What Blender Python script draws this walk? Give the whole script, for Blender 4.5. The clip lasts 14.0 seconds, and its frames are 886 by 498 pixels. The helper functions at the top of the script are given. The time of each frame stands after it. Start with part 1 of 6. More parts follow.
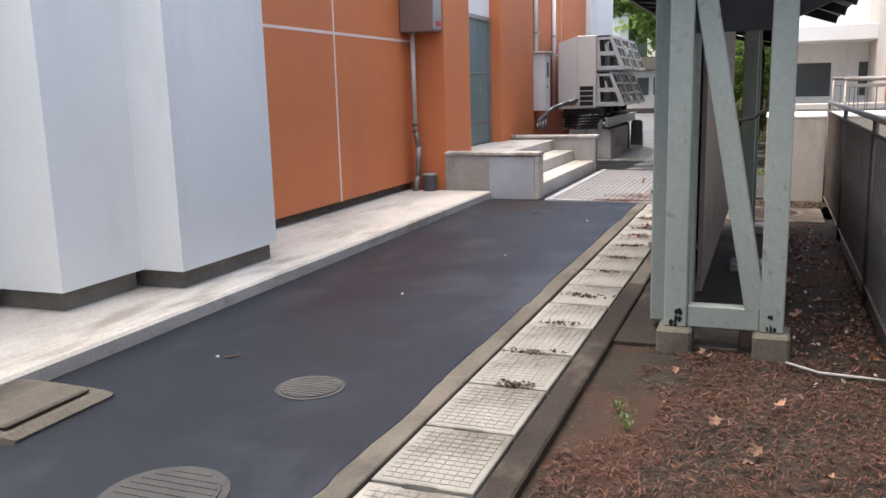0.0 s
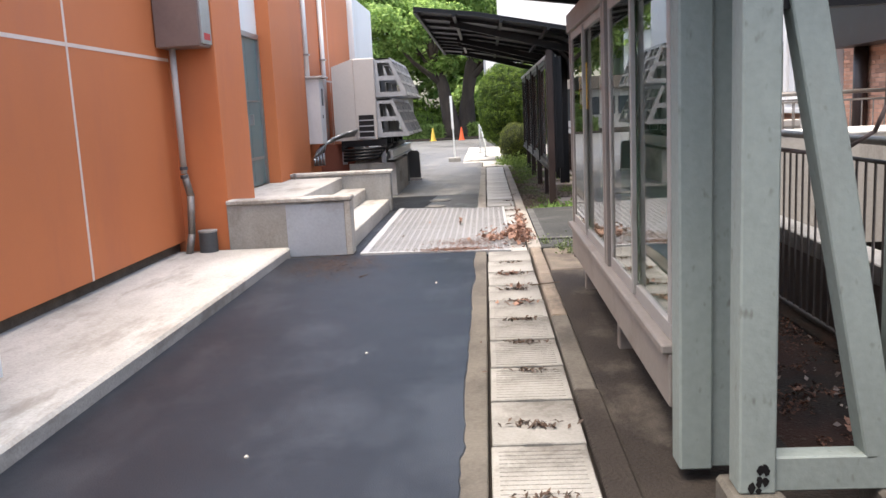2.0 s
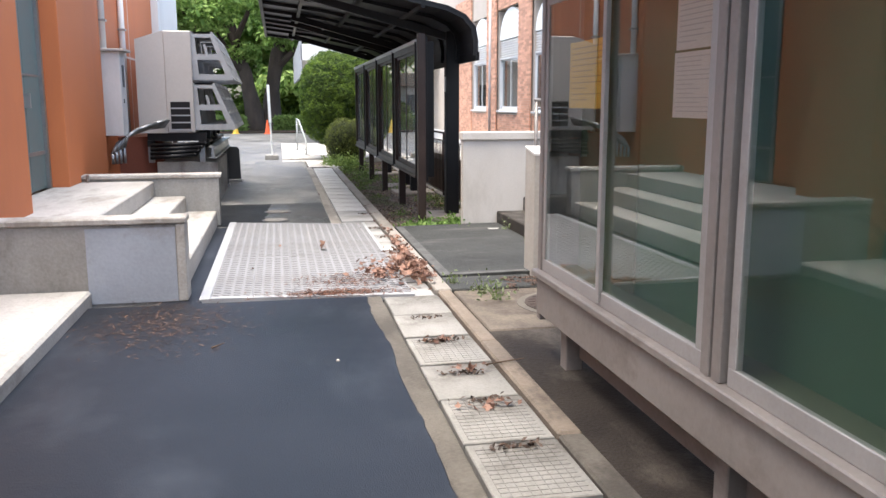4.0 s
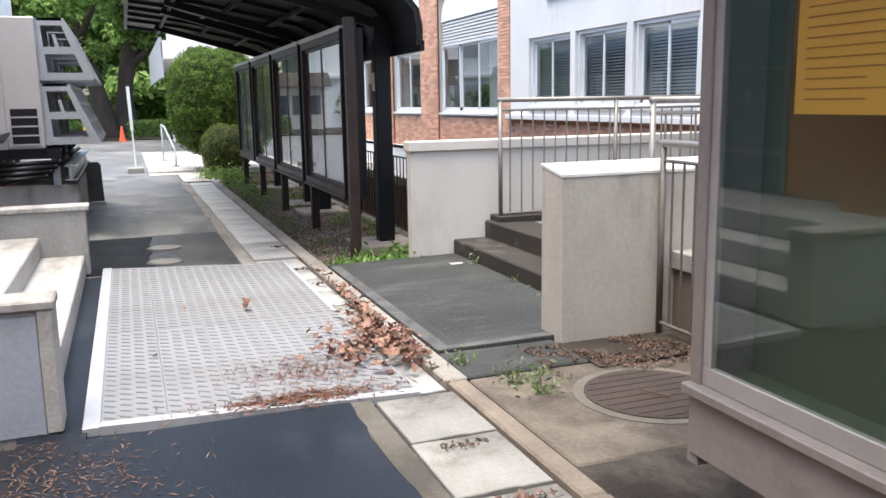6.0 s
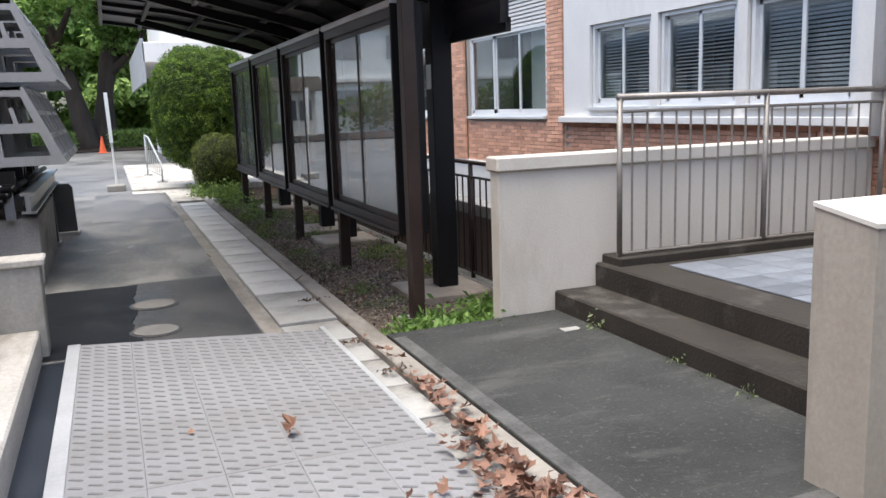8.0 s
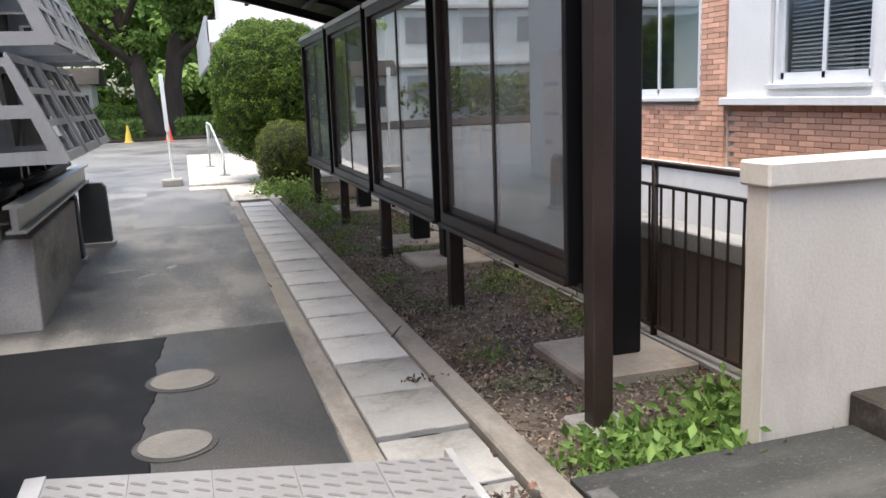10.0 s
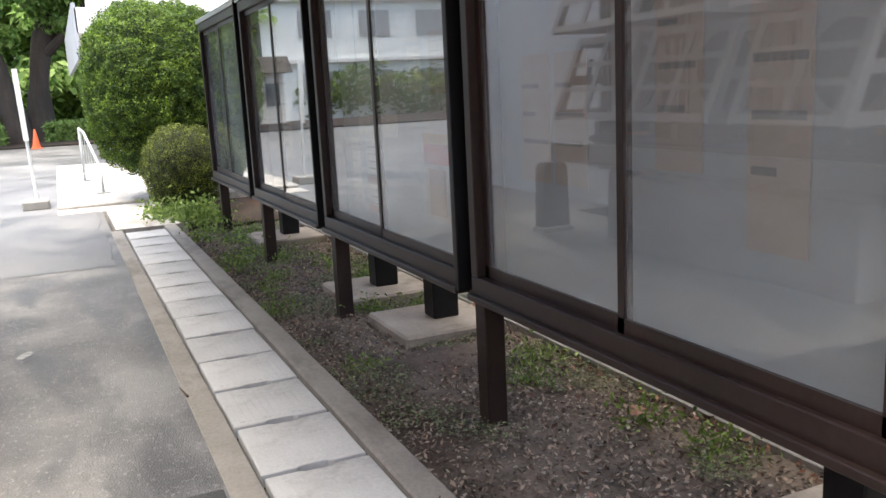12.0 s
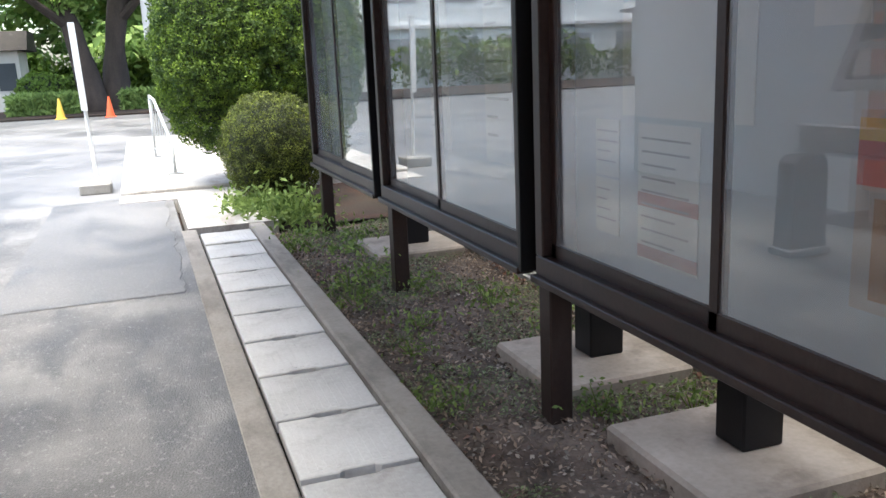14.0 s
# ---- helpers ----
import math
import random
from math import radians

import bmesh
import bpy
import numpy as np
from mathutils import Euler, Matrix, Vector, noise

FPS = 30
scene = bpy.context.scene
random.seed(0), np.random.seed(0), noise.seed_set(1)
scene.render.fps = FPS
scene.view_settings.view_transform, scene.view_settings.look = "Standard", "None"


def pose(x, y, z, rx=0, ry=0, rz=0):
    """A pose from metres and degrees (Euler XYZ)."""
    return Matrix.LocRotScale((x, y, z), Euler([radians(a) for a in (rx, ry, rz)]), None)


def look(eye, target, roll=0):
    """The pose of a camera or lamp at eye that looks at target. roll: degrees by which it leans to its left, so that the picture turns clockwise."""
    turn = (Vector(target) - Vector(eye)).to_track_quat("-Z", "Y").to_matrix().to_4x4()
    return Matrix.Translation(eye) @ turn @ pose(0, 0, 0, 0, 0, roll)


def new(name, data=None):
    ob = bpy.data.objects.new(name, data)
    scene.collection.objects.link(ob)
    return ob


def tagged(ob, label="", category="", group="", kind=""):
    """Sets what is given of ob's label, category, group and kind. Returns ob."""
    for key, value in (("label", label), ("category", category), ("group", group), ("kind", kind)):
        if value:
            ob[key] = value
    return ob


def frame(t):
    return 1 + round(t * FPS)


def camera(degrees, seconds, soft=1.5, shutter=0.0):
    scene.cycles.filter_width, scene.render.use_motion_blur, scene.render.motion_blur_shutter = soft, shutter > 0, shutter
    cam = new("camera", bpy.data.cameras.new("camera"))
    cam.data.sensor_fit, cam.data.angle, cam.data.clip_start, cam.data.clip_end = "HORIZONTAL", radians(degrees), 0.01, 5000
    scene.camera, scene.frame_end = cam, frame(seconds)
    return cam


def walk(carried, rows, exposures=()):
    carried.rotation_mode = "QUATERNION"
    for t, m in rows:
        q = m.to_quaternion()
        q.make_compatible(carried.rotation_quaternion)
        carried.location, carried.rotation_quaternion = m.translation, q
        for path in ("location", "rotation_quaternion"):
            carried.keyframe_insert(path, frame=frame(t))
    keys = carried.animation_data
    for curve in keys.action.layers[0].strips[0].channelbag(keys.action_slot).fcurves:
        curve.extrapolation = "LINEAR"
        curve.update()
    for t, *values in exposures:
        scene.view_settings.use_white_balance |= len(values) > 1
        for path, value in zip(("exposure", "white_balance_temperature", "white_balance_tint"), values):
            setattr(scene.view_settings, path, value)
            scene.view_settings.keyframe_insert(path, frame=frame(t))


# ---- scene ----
cam = camera(55.7, 14.0)
METRES, EYE, TILT, LEAN, TURN = 17.6, 1.5, 0.0, 0.0, 21.3
ROWS = [
    (0.0, 0.0, 0.0, 0.0, -0.29, -10.67, 1.51),
    (0.5, -0.0101, 0.035, 0.0003, -3.71, -9.61, 0.45),
    (1.0, -0.0169, 0.0664, 0.0013, -12.74, -10.04, 0.73),
    (1.5, -0.0249, 0.104, 0.0007, -14.01, -9.72, 0.65),
    (2.0, -0.0305, 0.1382, -0.0001, -18.44, -9.25, 2.78),
    (4.5, -0.0121, 0.3206, -0.0001, -34.19, -9.87, -0.4),
    (5.0, -0.0034, 0.3513, 0.0017, -35.96, -9.59, 0.34),
    (5.5, 0.0017, 0.3868, 0.0026, -38.63, -9.43, 0.68),
    (6.0, 0.0103, 0.4196, 0.0014, -41.84, -9.98, 0.94),
    (6.5, 0.0184, 0.456, 0.0013, -41.79, -9.49, 1.14),
    (7.0, 0.0304, 0.4859, 0.0028, -42.81, -9.55, 1.73),
    (9.5, 0.1229, 0.645, -0.0025, -42.1, -10.4, 2.91),
    (10.0, 0.1357, 0.6755, -0.0028, -38.35, -10.49, 2.1),
    (10.5, 0.1504, 0.7081, -0.0022, -39.57, -10.65, 1.95),
    (11.0, 0.1646, 0.7369, -0.0019, -42.07, -10.66, 2.24),
    (11.5, 0.1775, 0.7715, -0.0019, -45.12, -10.83, 2.77),
    (12.0, 0.1927, 0.8024, -0.0031, -45.9, -10.98, 2.84),
    (12.5, 0.2082, 0.8376, -0.0038, -45.05, -11.62, 4.0),
    (13.0, 0.2223, 0.8662, -0.0049, -43.59, -12.42, 2.63),
    (13.5, 0.2405, 0.9030, -0.0068, -41.57, -11.79, 2.62),
    (14.0, 0.2553, 0.9345, -0.0069, -41.1, -12.69, 2.42),
]
walk(cam, [(t, pose(0, 0, EYE, TILT, LEAN, TURN) @ pose(METRES * x, METRES * y, METRES * z, 90 + pitch, roll, yaw)) for t, x, y, z, yaw, pitch, roll in ROWS],
     exposures=[(0.0, 1.8, 6950, 10), (2.0, 2.1, 6950, 10), (4.5, 2.1, 6550, 7), (6.0, 2.02, 6450, 6), (6.5, 1.84, 6450, 6), (7.0, 1.6, 6400, 6), (9.5, 1.82, 6600, 7), (11.0, 2.18, 6750, 7), (12.0, 2.5, 6800, 7), (13.0, 2.62, 6550, 6), (14.0, 2.62, 6450, 6)])

# ---- world, sun and exposure ----
world = bpy.data.worlds.new("sky")
scene.world = world
world.use_nodes = True
wn = world.node_tree
sky = wn.nodes.new("ShaderNodeTexSky")
sky.sky_type = "NISHITA"
sky.sun_disc = False
sky.sun_elevation, sky.sun_rotation = radians(77), radians(236)
sky.air_density, sky.dust_density, sky.ozone_density = 1.0, 4.0, 1.0
wn.nodes["Background"].inputs["Strength"].default_value = 0.15
wn.links.new(sky.outputs["Color"], wn.nodes["Background"].inputs["Color"])
sun = new("sun", bpy.data.lights.new("sun", "SUN"))
sun.data.energy, sun.data.angle, sun.data.color = 0.95, radians(40), (1.0, 0.97, 0.93)
sun.matrix_world = look((0, 0, 0), (0.19, 0.13, -1.0))


# ---- materials ----
def surf(name, base, dark=None, rough=0.8, metal=0.0, big=0.6, fine=40.0, bump=0.15, spread=0.5, random_tint=0.0, spec=0.5, gloss_var=0.1, stretch=(1, 1, 1), stain=None, speck=None, damp=0.0):
    """A worn surface: broad blotches and fine grain between two colours, with fine relief."""
    m = bpy.data.materials.new(name)
    m.use_nodes = True
    nt, lk = m.node_tree, m.node_tree.links
    b = nt.nodes["Principled BSDF"]
    dark = dark or tuple(c * 0.7 for c in base)
    co = nt.nodes.new("ShaderNodeTexCoord")
    mp = nt.nodes.new("ShaderNodeMapping")
    mp.inputs["Scale"].default_value = stretch
    lk.new(co.outputs["Object"], mp.inputs["Vector"])
    n1, n2 = nt.nodes.new("ShaderNodeTexNoise"), nt.nodes.new("ShaderNodeTexNoise")
    n1.inputs["Scale"].default_value, n1.inputs["Detail"].default_value, n1.inputs["Roughness"].default_value = big, 6, 0.65
    n2.inputs["Scale"].default_value, n2.inputs["Detail"].default_value = fine, 4
    lk.new(mp.outputs["Vector"], n1.inputs["Vector"])
    lk.new(co.outputs["Object"], n2.inputs["Vector"])
    mix = nt.nodes.new("ShaderNodeMath")
    mix.operation = "MULTIPLY_ADD"
    mix.inputs[1].default_value = 0.4
    lk.new(n2.outputs["Fac"], mix.inputs[0])
    lk.new(n1.outputs["Fac"], mix.inputs[2])
    mr = nt.nodes.new("ShaderNodeMapRange")
    mr.inputs["From Min"].default_value, mr.inputs["From Max"].default_value = 0.7 - spread * 0.5, 0.7 + spread * 0.5
    lk.new(mix.outputs[0], mr.inputs["Value"])
    cm = nt.nodes.new("ShaderNodeMix")
    cm.data_type = "RGBA"
    cm.inputs[6].default_value, cm.inputs[7].default_value = (*dark, 1), (*base, 1)
    lk.new(mr.outputs["Result"], cm.inputs[0])
    out = cm.outputs[2]
    wet = None
    for layer in (stain, speck):
        if not layer:
            continue
        colour, scale, cover, amount, sx = layer
        sm, sn, sr, sc = (nt.nodes.new(q) for q in ("ShaderNodeMapping", "ShaderNodeTexNoise", "ShaderNodeMapRange", "ShaderNodeMix"))
        sm.inputs["Scale"].default_value, sm.inputs["Location"].default_value = sx, (3.1, 7.7, 1.3)
        sn.inputs["Scale"].default_value, sn.inputs["Detail"].default_value, sn.inputs["Roughness"].default_value = scale, 8 if layer is stain else 2, 0.68
        lk.new(co.outputs["Object"], sm.inputs["Vector"])
        lk.new(sm.outputs["Vector"], sn.inputs["Vector"])
        edge = 0.5 + (0.5 - cover) * 0.42
        sr.inputs["From Min"].default_value, sr.inputs["From Max"].default_value = edge - 0.05, edge + 0.09
        sr.inputs["To Max"].default_value = amount
        lk.new(sn.outputs["Fac"], sr.inputs["Value"])
        sc.data_type = "RGBA"
        sc.inputs[7].default_value = (*colour, 1)
        lk.new(sr.outputs["Result"], sc.inputs[0])
        lk.new(out, sc.inputs[6])
        out = sc.outputs[2]
        if layer is stain:
            wet = sr.outputs["Result"]
    if random_tint:
        oi = nt.nodes.new("ShaderNodeObjectInfo")
        rr = nt.nodes.new("ShaderNodeMapRange")
        rr.inputs["To Min"].default_value, rr.inputs["To Max"].default_value = 1 - random_tint, 1 + random_tint
        lk.new(oi.outputs["Random"], rr.inputs["Value"])
        hs = nt.nodes.new("ShaderNodeHueSaturation")
        lk.new(rr.outputs["Result"], hs.inputs["Value"])
        lk.new(out, hs.inputs["Color"])
        out = hs.outputs["Color"]
    lk.new(out, b.inputs["Base Color"])
    b.inputs["Metallic"].default_value, b.inputs["Specular IOR Level"].default_value = metal, spec
    rg = nt.nodes.new("ShaderNodeMapRange")
    rg.inputs["To Min"].default_value, rg.inputs["To Max"].default_value = max(0.02, rough - gloss_var), min(1, rough + gloss_var)
    lk.new(n1.outputs["Fac"], rg.inputs["Value"])
    rough_out = rg.outputs["Result"]
    if damp and wet is not None:
        dm = nt.nodes.new("ShaderNodeMath")
        dm.operation, dm.inputs[1].default_value = "MULTIPLY_ADD", -damp
        lk.new(wet, dm.inputs[0])
        lk.new(rough_out, dm.inputs[2])
        rough_out = dm.outputs[0]
    lk.new(rough_out, b.inputs["Roughness"])
    if bump:
        bp = nt.nodes.new("ShaderNodeBump")
        bp.inputs["Strength"].default_value, bp.inputs["Distance"].default_value = bump, 0.01
        lk.new(n2.outputs["Fac"], bp.inputs["Height"])
        lk.new(bp.outputs["Normal"], b.inputs["Normal"])
    return m


def glass(name, tint=(0.93, 0.96, 0.95), rough=0.0, base=0.085, dust=0.0, steep=0.9):
    """A clear sheet: it lets light straight through and mirrors more towards grazing."""
    m = bpy.data.materials.new(name)
    m.use_nodes = True
    nt, lk = m.node_tree, m.node_tree.links
    tr, gl, mx, lw = (nt.nodes.new(k) for k in ("ShaderNodeBsdfTransparent", "ShaderNodeBsdfGlossy", "ShaderNodeMixShader", "ShaderNodeLayerWeight"))
    pw, ma = nt.nodes.new("ShaderNodeMath"), nt.nodes.new("ShaderNodeMath")
    pw.operation, pw.inputs[1].default_value = "POWER", 4.0
    ma.operation, ma.inputs[1].default_value, ma.inputs[2].default_value = "MULTIPLY_ADD", steep, base
    lw.inputs["Blend"].default_value = 0.5
    tr.inputs["Color"].default_value = (*tint, 1)
    gl.inputs["Roughness"].default_value = rough
    lk.new(lw.outputs["Facing"], pw.inputs[0])
    lk.new(pw.outputs[0], ma.inputs[0])
    lk.new(ma.outputs[0], mx.inputs[0])
    lk.new(tr.outputs[0], mx.inputs[1])
    lk.new(gl.outputs[0], mx.inputs[2])
    out = mx.outputs[0]
    if dust:
        df, dm, dn, co = (nt.nodes.new(k) for k in ("ShaderNodeBsdfDiffuse", "ShaderNodeMixShader", "ShaderNodeTexNoise", "ShaderNodeTexCoord"))
        df.inputs["Color"].default_value = (0.62, 0.64, 0.65, 1)
        dn.inputs["Scale"].default_value, dn.inputs["Detail"].default_value = 1.6, 7
        lk.new(co.outputs["Object"], dn.inputs["Vector"])
        am = nt.nodes.new("ShaderNodeMath")
        am.operation, am.inputs[1].default_value = "MULTIPLY", dust * 2
        lk.new(dn.outputs["Fac"], am.inputs[0])
        lk.new(am.outputs[0], dm.inputs[0])
        lk.new(out, dm.inputs[1])
        lk.new(df.outputs[0], dm.inputs[2])
        out = dm.outputs[0]
    lk.new(out, nt.nodes["Material Output"].inputs["Surface"])
    return m


M_SOIL = surf("soil", (0.036, 0.029, 0.022), (0.014, 0.011, 0.009), 0.95, big=2.2, fine=60, bump=0.8, spec=0.2, stain=((0.050, 0.024, 0.016), 1.3, 0.45, 0.8, (1, 1, 1)), speck=((0.11, 0.10, 0.085), 45, 0.15, 0.5, (1, 1, 1)))
M_SOILBED = surf("bed_soil", (0.15, 0.115, 0.088), (0.036, 0.027, 0.020), 0.95, big=3.5, fine=45, bump=1.0, spread=0.35, stain=((0.052, 0.033, 0.024), 0.8, 0.45, 0.85, (1, 1, 1)))
# The bluish-grey patches put sky sheen into the asphalt colour.
M_ASPH_NEW = surf("new_asphalt", (0.0125, 0.0160, 0.0235), (0.0060, 0.0078, 0.0115), 0.42, big=0.7, fine=160, bump=0.4, gloss_var=0.2, spec=0.3, stain=((0.040, 0.046, 0.056), 0.8, 0.36, 0.6, (1, 0.5, 1)), speck=((0.06, 0.062, 0.066), 140, 0.22, 0.4, (1, 1, 1)), damp=0.12)
M_LOT = surf("pale_lot_asphalt", (0.175, 0.174, 0.172), (0.085, 0.084, 0.083), 0.6, big=0.5, fine=90, bump=0.5, spread=0.36, gloss_var=0.25, stain=((0.06, 0.06, 0.061), 0.6, 0.42, 0.75, (1, 0.8, 1)), speck=((0.32, 0.31, 0.30), 60, 0.22, 0.5, (1, 1, 1)), damp=0.25)
M_ASPH_OLD = surf("old_asphalt", (0.215, 0.21, 0.20), (0.095, 0.092, 0.088), 0.65, big=1.3, fine=110, bump=0.9, spread=0.30, gloss_var=0.22, stain=((0.055, 0.054, 0.053), 1.8, 0.43, 0.8, (1.5, 0.55, 1)), speck=((0.36, 0.35, 0.33), 42, 0.20, 0.45, (1.3, 0.8, 1)), damp=0.25)
M_APRON = surf("apron_concrete", (0.55, 0.53, 0.49), (0.29, 0.272, 0.242), 0.85, big=1.3, fine=50, bump=0.3, spread=0.5, stretch=(1, 0.5, 1), stain=((0.20, 0.175, 0.145), 1.7, 0.36, 0.75, (1.4, 0.45, 1)), speck=((0.25, 0.23, 0.2), 60, 0.25, 0.4, (1, 1, 1)))
M_CONC = surf("concrete", (0.36, 0.35, 0.325), (0.20, 0.19, 0.17), 0.85, big=1.5, fine=45, bump=0.25, stretch=(1, 1, 0.4), stain=((0.12, 0.11, 0.09), 2.2, 0.32, 0.7, (1, 1, 0.5)))
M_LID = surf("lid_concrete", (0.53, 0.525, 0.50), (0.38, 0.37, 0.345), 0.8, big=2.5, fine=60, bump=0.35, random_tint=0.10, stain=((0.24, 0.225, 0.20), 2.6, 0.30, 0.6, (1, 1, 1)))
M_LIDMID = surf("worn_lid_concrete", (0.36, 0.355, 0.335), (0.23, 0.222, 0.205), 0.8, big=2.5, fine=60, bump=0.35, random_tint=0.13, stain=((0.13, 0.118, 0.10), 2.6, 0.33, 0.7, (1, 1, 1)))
M_STRIP = surf("bright_edge_steel", (0.44, 0.445, 0.45), (0.32, 0.323, 0.326), 0.5, 0.2, big=3, fine=50, bump=0.1)
M_CREAM = surf("cream_paper", (0.56, 0.49, 0.43), (0.50, 0.43, 0.37), 0.8, bump=0.0)
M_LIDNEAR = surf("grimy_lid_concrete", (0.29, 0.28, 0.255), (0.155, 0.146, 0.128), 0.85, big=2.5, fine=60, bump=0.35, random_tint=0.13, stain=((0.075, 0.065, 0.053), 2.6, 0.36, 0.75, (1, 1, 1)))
M_KERB = surf("kerb_concrete", (0.135, 0.12, 0.098), (0.060, 0.052, 0.041), 0.9, big=2.0, fine=50, bump=0.5, stain=((0.04, 0.034, 0.027), 2.4, 0.4, 0.8, (1, 0.5, 1)))
M_FOOTING = surf("footing_concrete", (0.36, 0.31, 0.255), (0.23, 0.195, 0.155), 0.9, big=2.5, fine=45, bump=0.3, stain=((0.13, 0.105, 0.08), 2.4, 0.35, 0.7, (1, 1, 1)))
M_KERBTAN = surf("tan_kerb_concrete", (0.24, 0.195, 0.15), (0.11, 0.088, 0.066), 0.9, big=2.2, fine=50, bump=0.6, stain=((0.055, 0.043, 0.033), 2.6, 0.38, 0.8, (1.4, 0.6, 1)))
M_GUTTER = surf("gutter_concrete", (0.31, 0.285, 0.25), (0.18, 0.162, 0.138), 0.85, big=2.0, fine=50, bump=0.4, stain=((0.115, 0.10, 0.083), 1.8, 0.40, 0.75, (1.5, 0.5, 1)))
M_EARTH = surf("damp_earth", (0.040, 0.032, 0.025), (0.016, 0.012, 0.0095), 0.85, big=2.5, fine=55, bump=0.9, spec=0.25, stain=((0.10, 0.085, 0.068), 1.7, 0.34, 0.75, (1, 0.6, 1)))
M_CEMENT = surf("cement_render", (0.36, 0.39, 0.43), (0.27, 0.29, 0.315), 0.8, big=1.4, fine=40, bump=0.2, stain=((0.22, 0.20, 0.175), 1.8, 0.34, 0.75, (1, 1, 1)))
M_PLINTHG = surf("grey_plinth", (0.20, 0.185, 0.16), (0.11, 0.10, 0.085), 0.9, big=3, fine=40, bump=0.3)
M_WHITE = surf("white_paint", (0.77, 0.79, 0.775), (0.71, 0.725, 0.71), 0.6, big=0.5, fine=30, bump=0.06, stain=((0.62, 0.625, 0.605), 0.8, 0.33, 0.5, (1, 1, 0.3)))
M_ORANGE = surf("orange_panel", (0.60, 0.197, 0.076), (0.52, 0.162, 0.060), 0.65, big=0.5, fine=120, bump=0.12, spec=0.35, stain=((0.48, 0.155, 0.07), 0.8, 0.4, 0.6, (1, 1, 0.3)))
M_CAULK = surf("joint_sealant", (0.74, 0.62, 0.55), (0.62, 0.50, 0.43), 0.7, bump=0.0)
M_PLINTH = surf("plinth_mortar", (0.13, 0.105, 0.08), (0.05, 0.04, 0.03), 0.95, big=4, fine=40, bump=0.4)
M_STEEL = surf("galvanised_steel", (0.45, 0.46, 0.46), (0.30, 0.31, 0.31), 0.42, 0.8, big=3, fine=60, bump=0.05)
M_FENCE = surf("weathered_rail", (0.30, 0.28, 0.26), (0.16, 0.14, 0.12), 0.5, 0.5, big=5, fine=60, bump=0.1)
M_BAR = surf("grimy_bar_steel", (0.17, 0.15, 0.135), (0.085, 0.073, 0.064), 0.55, 0.3, big=5, fine=60, bump=0.15)
M_BROWNBOX = surf("brown_enamel", (0.19, 0.135, 0.12), (0.14, 0.10, 0.09), 0.45, big=1, fine=30, bump=0.03)
M_DOOR = surf("teal_door", (0.125, 0.21, 0.21), (0.095, 0.165, 0.168), 0.35, big=1, fine=30, bump=0.03)
M_DARKBROWN = surf("dark_bronze", (0.040, 0.025, 0.020), (0.018, 0.011, 0.009), 0.42, 0.0, spec=0.35, big=3, fine=60, bump=0.06, stain=((0.060, 0.047, 0.040), 3, 0.26, 0.5, (1, 1, 0.4)))
M_BLACK = surf("black_paint", (0.010, 0.0095, 0.0105), (0.005, 0.005, 0.0055), 0.45, spec=0.3, big=2, fine=60, bump=0.06)
M_CANOPY = surf("canopy_sheet", (0.014, 0.013, 0.018), (0.007, 0.0065, 0.009), 0.45, spec=0.35, big=1, fine=30, bump=0.03)
M_TIMBER = surf("pale_green_paint", (0.255, 0.292, 0.268), (0.18, 0.208, 0.19), 0.65, big=2, fine=35, bump=0.25, stretch=(1, 1, 0.25), stain=((0.19, 0.20, 0.18), 3.0, 0.30, 0.5, (1.3, 1.3, 0.2)), speck=((0.10, 0.095, 0.08), 20, 0.06, 0.8, (1, 1, 0.5)))
M_TAUPE = surf("taupe_paint", (0.255, 0.225, 0.202), (0.18, 0.155, 0.137), 0.55, big=2, fine=35, bump=0.1, stain=((0.13, 0.105, 0.085), 3, 0.26, 0.7, (1, 0.6, 1)))
M_ALU = surf("aluminium", (0.55, 0.55, 0.54), (0.45, 0.45, 0.44), 0.4, 0.6, big=3, fine=60, bump=0.03)
M_SASH = surf("dull_sash_metal", (0.37, 0.35, 0.325), (0.29, 0.27, 0.25), 0.5, 0.15, big=3, fine=60, bump=0.05, stain=((0.22, 0.195, 0.17), 3, 0.3, 0.6, (1, 0.5, 1)))
M_GREENCLOTH = surf("green_cloth", (0.065, 0.135, 0.078), (0.048, 0.105, 0.06), 0.9, big=1, fine=200, bump=0.1)
# Olive of the case floor; on the panel, a reflection put into colour.
M_OLIVE = surf("olive_tint", (0.095, 0.115, 0.068), (0.07, 0.088, 0.05), 0.9, big=1, fine=200, bump=0.1)
M_BOARDGREY = surf("grey_board", (0.56, 0.595, 0.615), (0.48, 0.51, 0.53), 0.85, big=1, fine=200, bump=0.05)
M_PLATE = surf("checker_steel", (0.27, 0.27, 0.277), (0.19, 0.188, 0.186), 0.55, 0.1, big=1.2, fine=50, bump=0.15, stain=((0.15, 0.14, 0.13), 1.5, 0.32, 0.6, (1, 1, 1)))
# Bars darker than the plate; the shade beside them is put into this colour.
M_PLATEBAR = surf("shaded_bar_steel", (0.19, 0.19, 0.19), (0.125, 0.125, 0.125), 0.6, 0.1, big=3, fine=60, bump=0.1)
M_WALLW = surf("render_offwhite", (0.62, 0.585, 0.53), (0.50, 0.465, 0.41), 0.85, big=1.0, fine=60, bump=0.2, stretch=(1, 1, 0.5), stain=((0.36, 0.325, 0.27), 1.2, 0.28, 0.6, (1, 1, 0.35)))
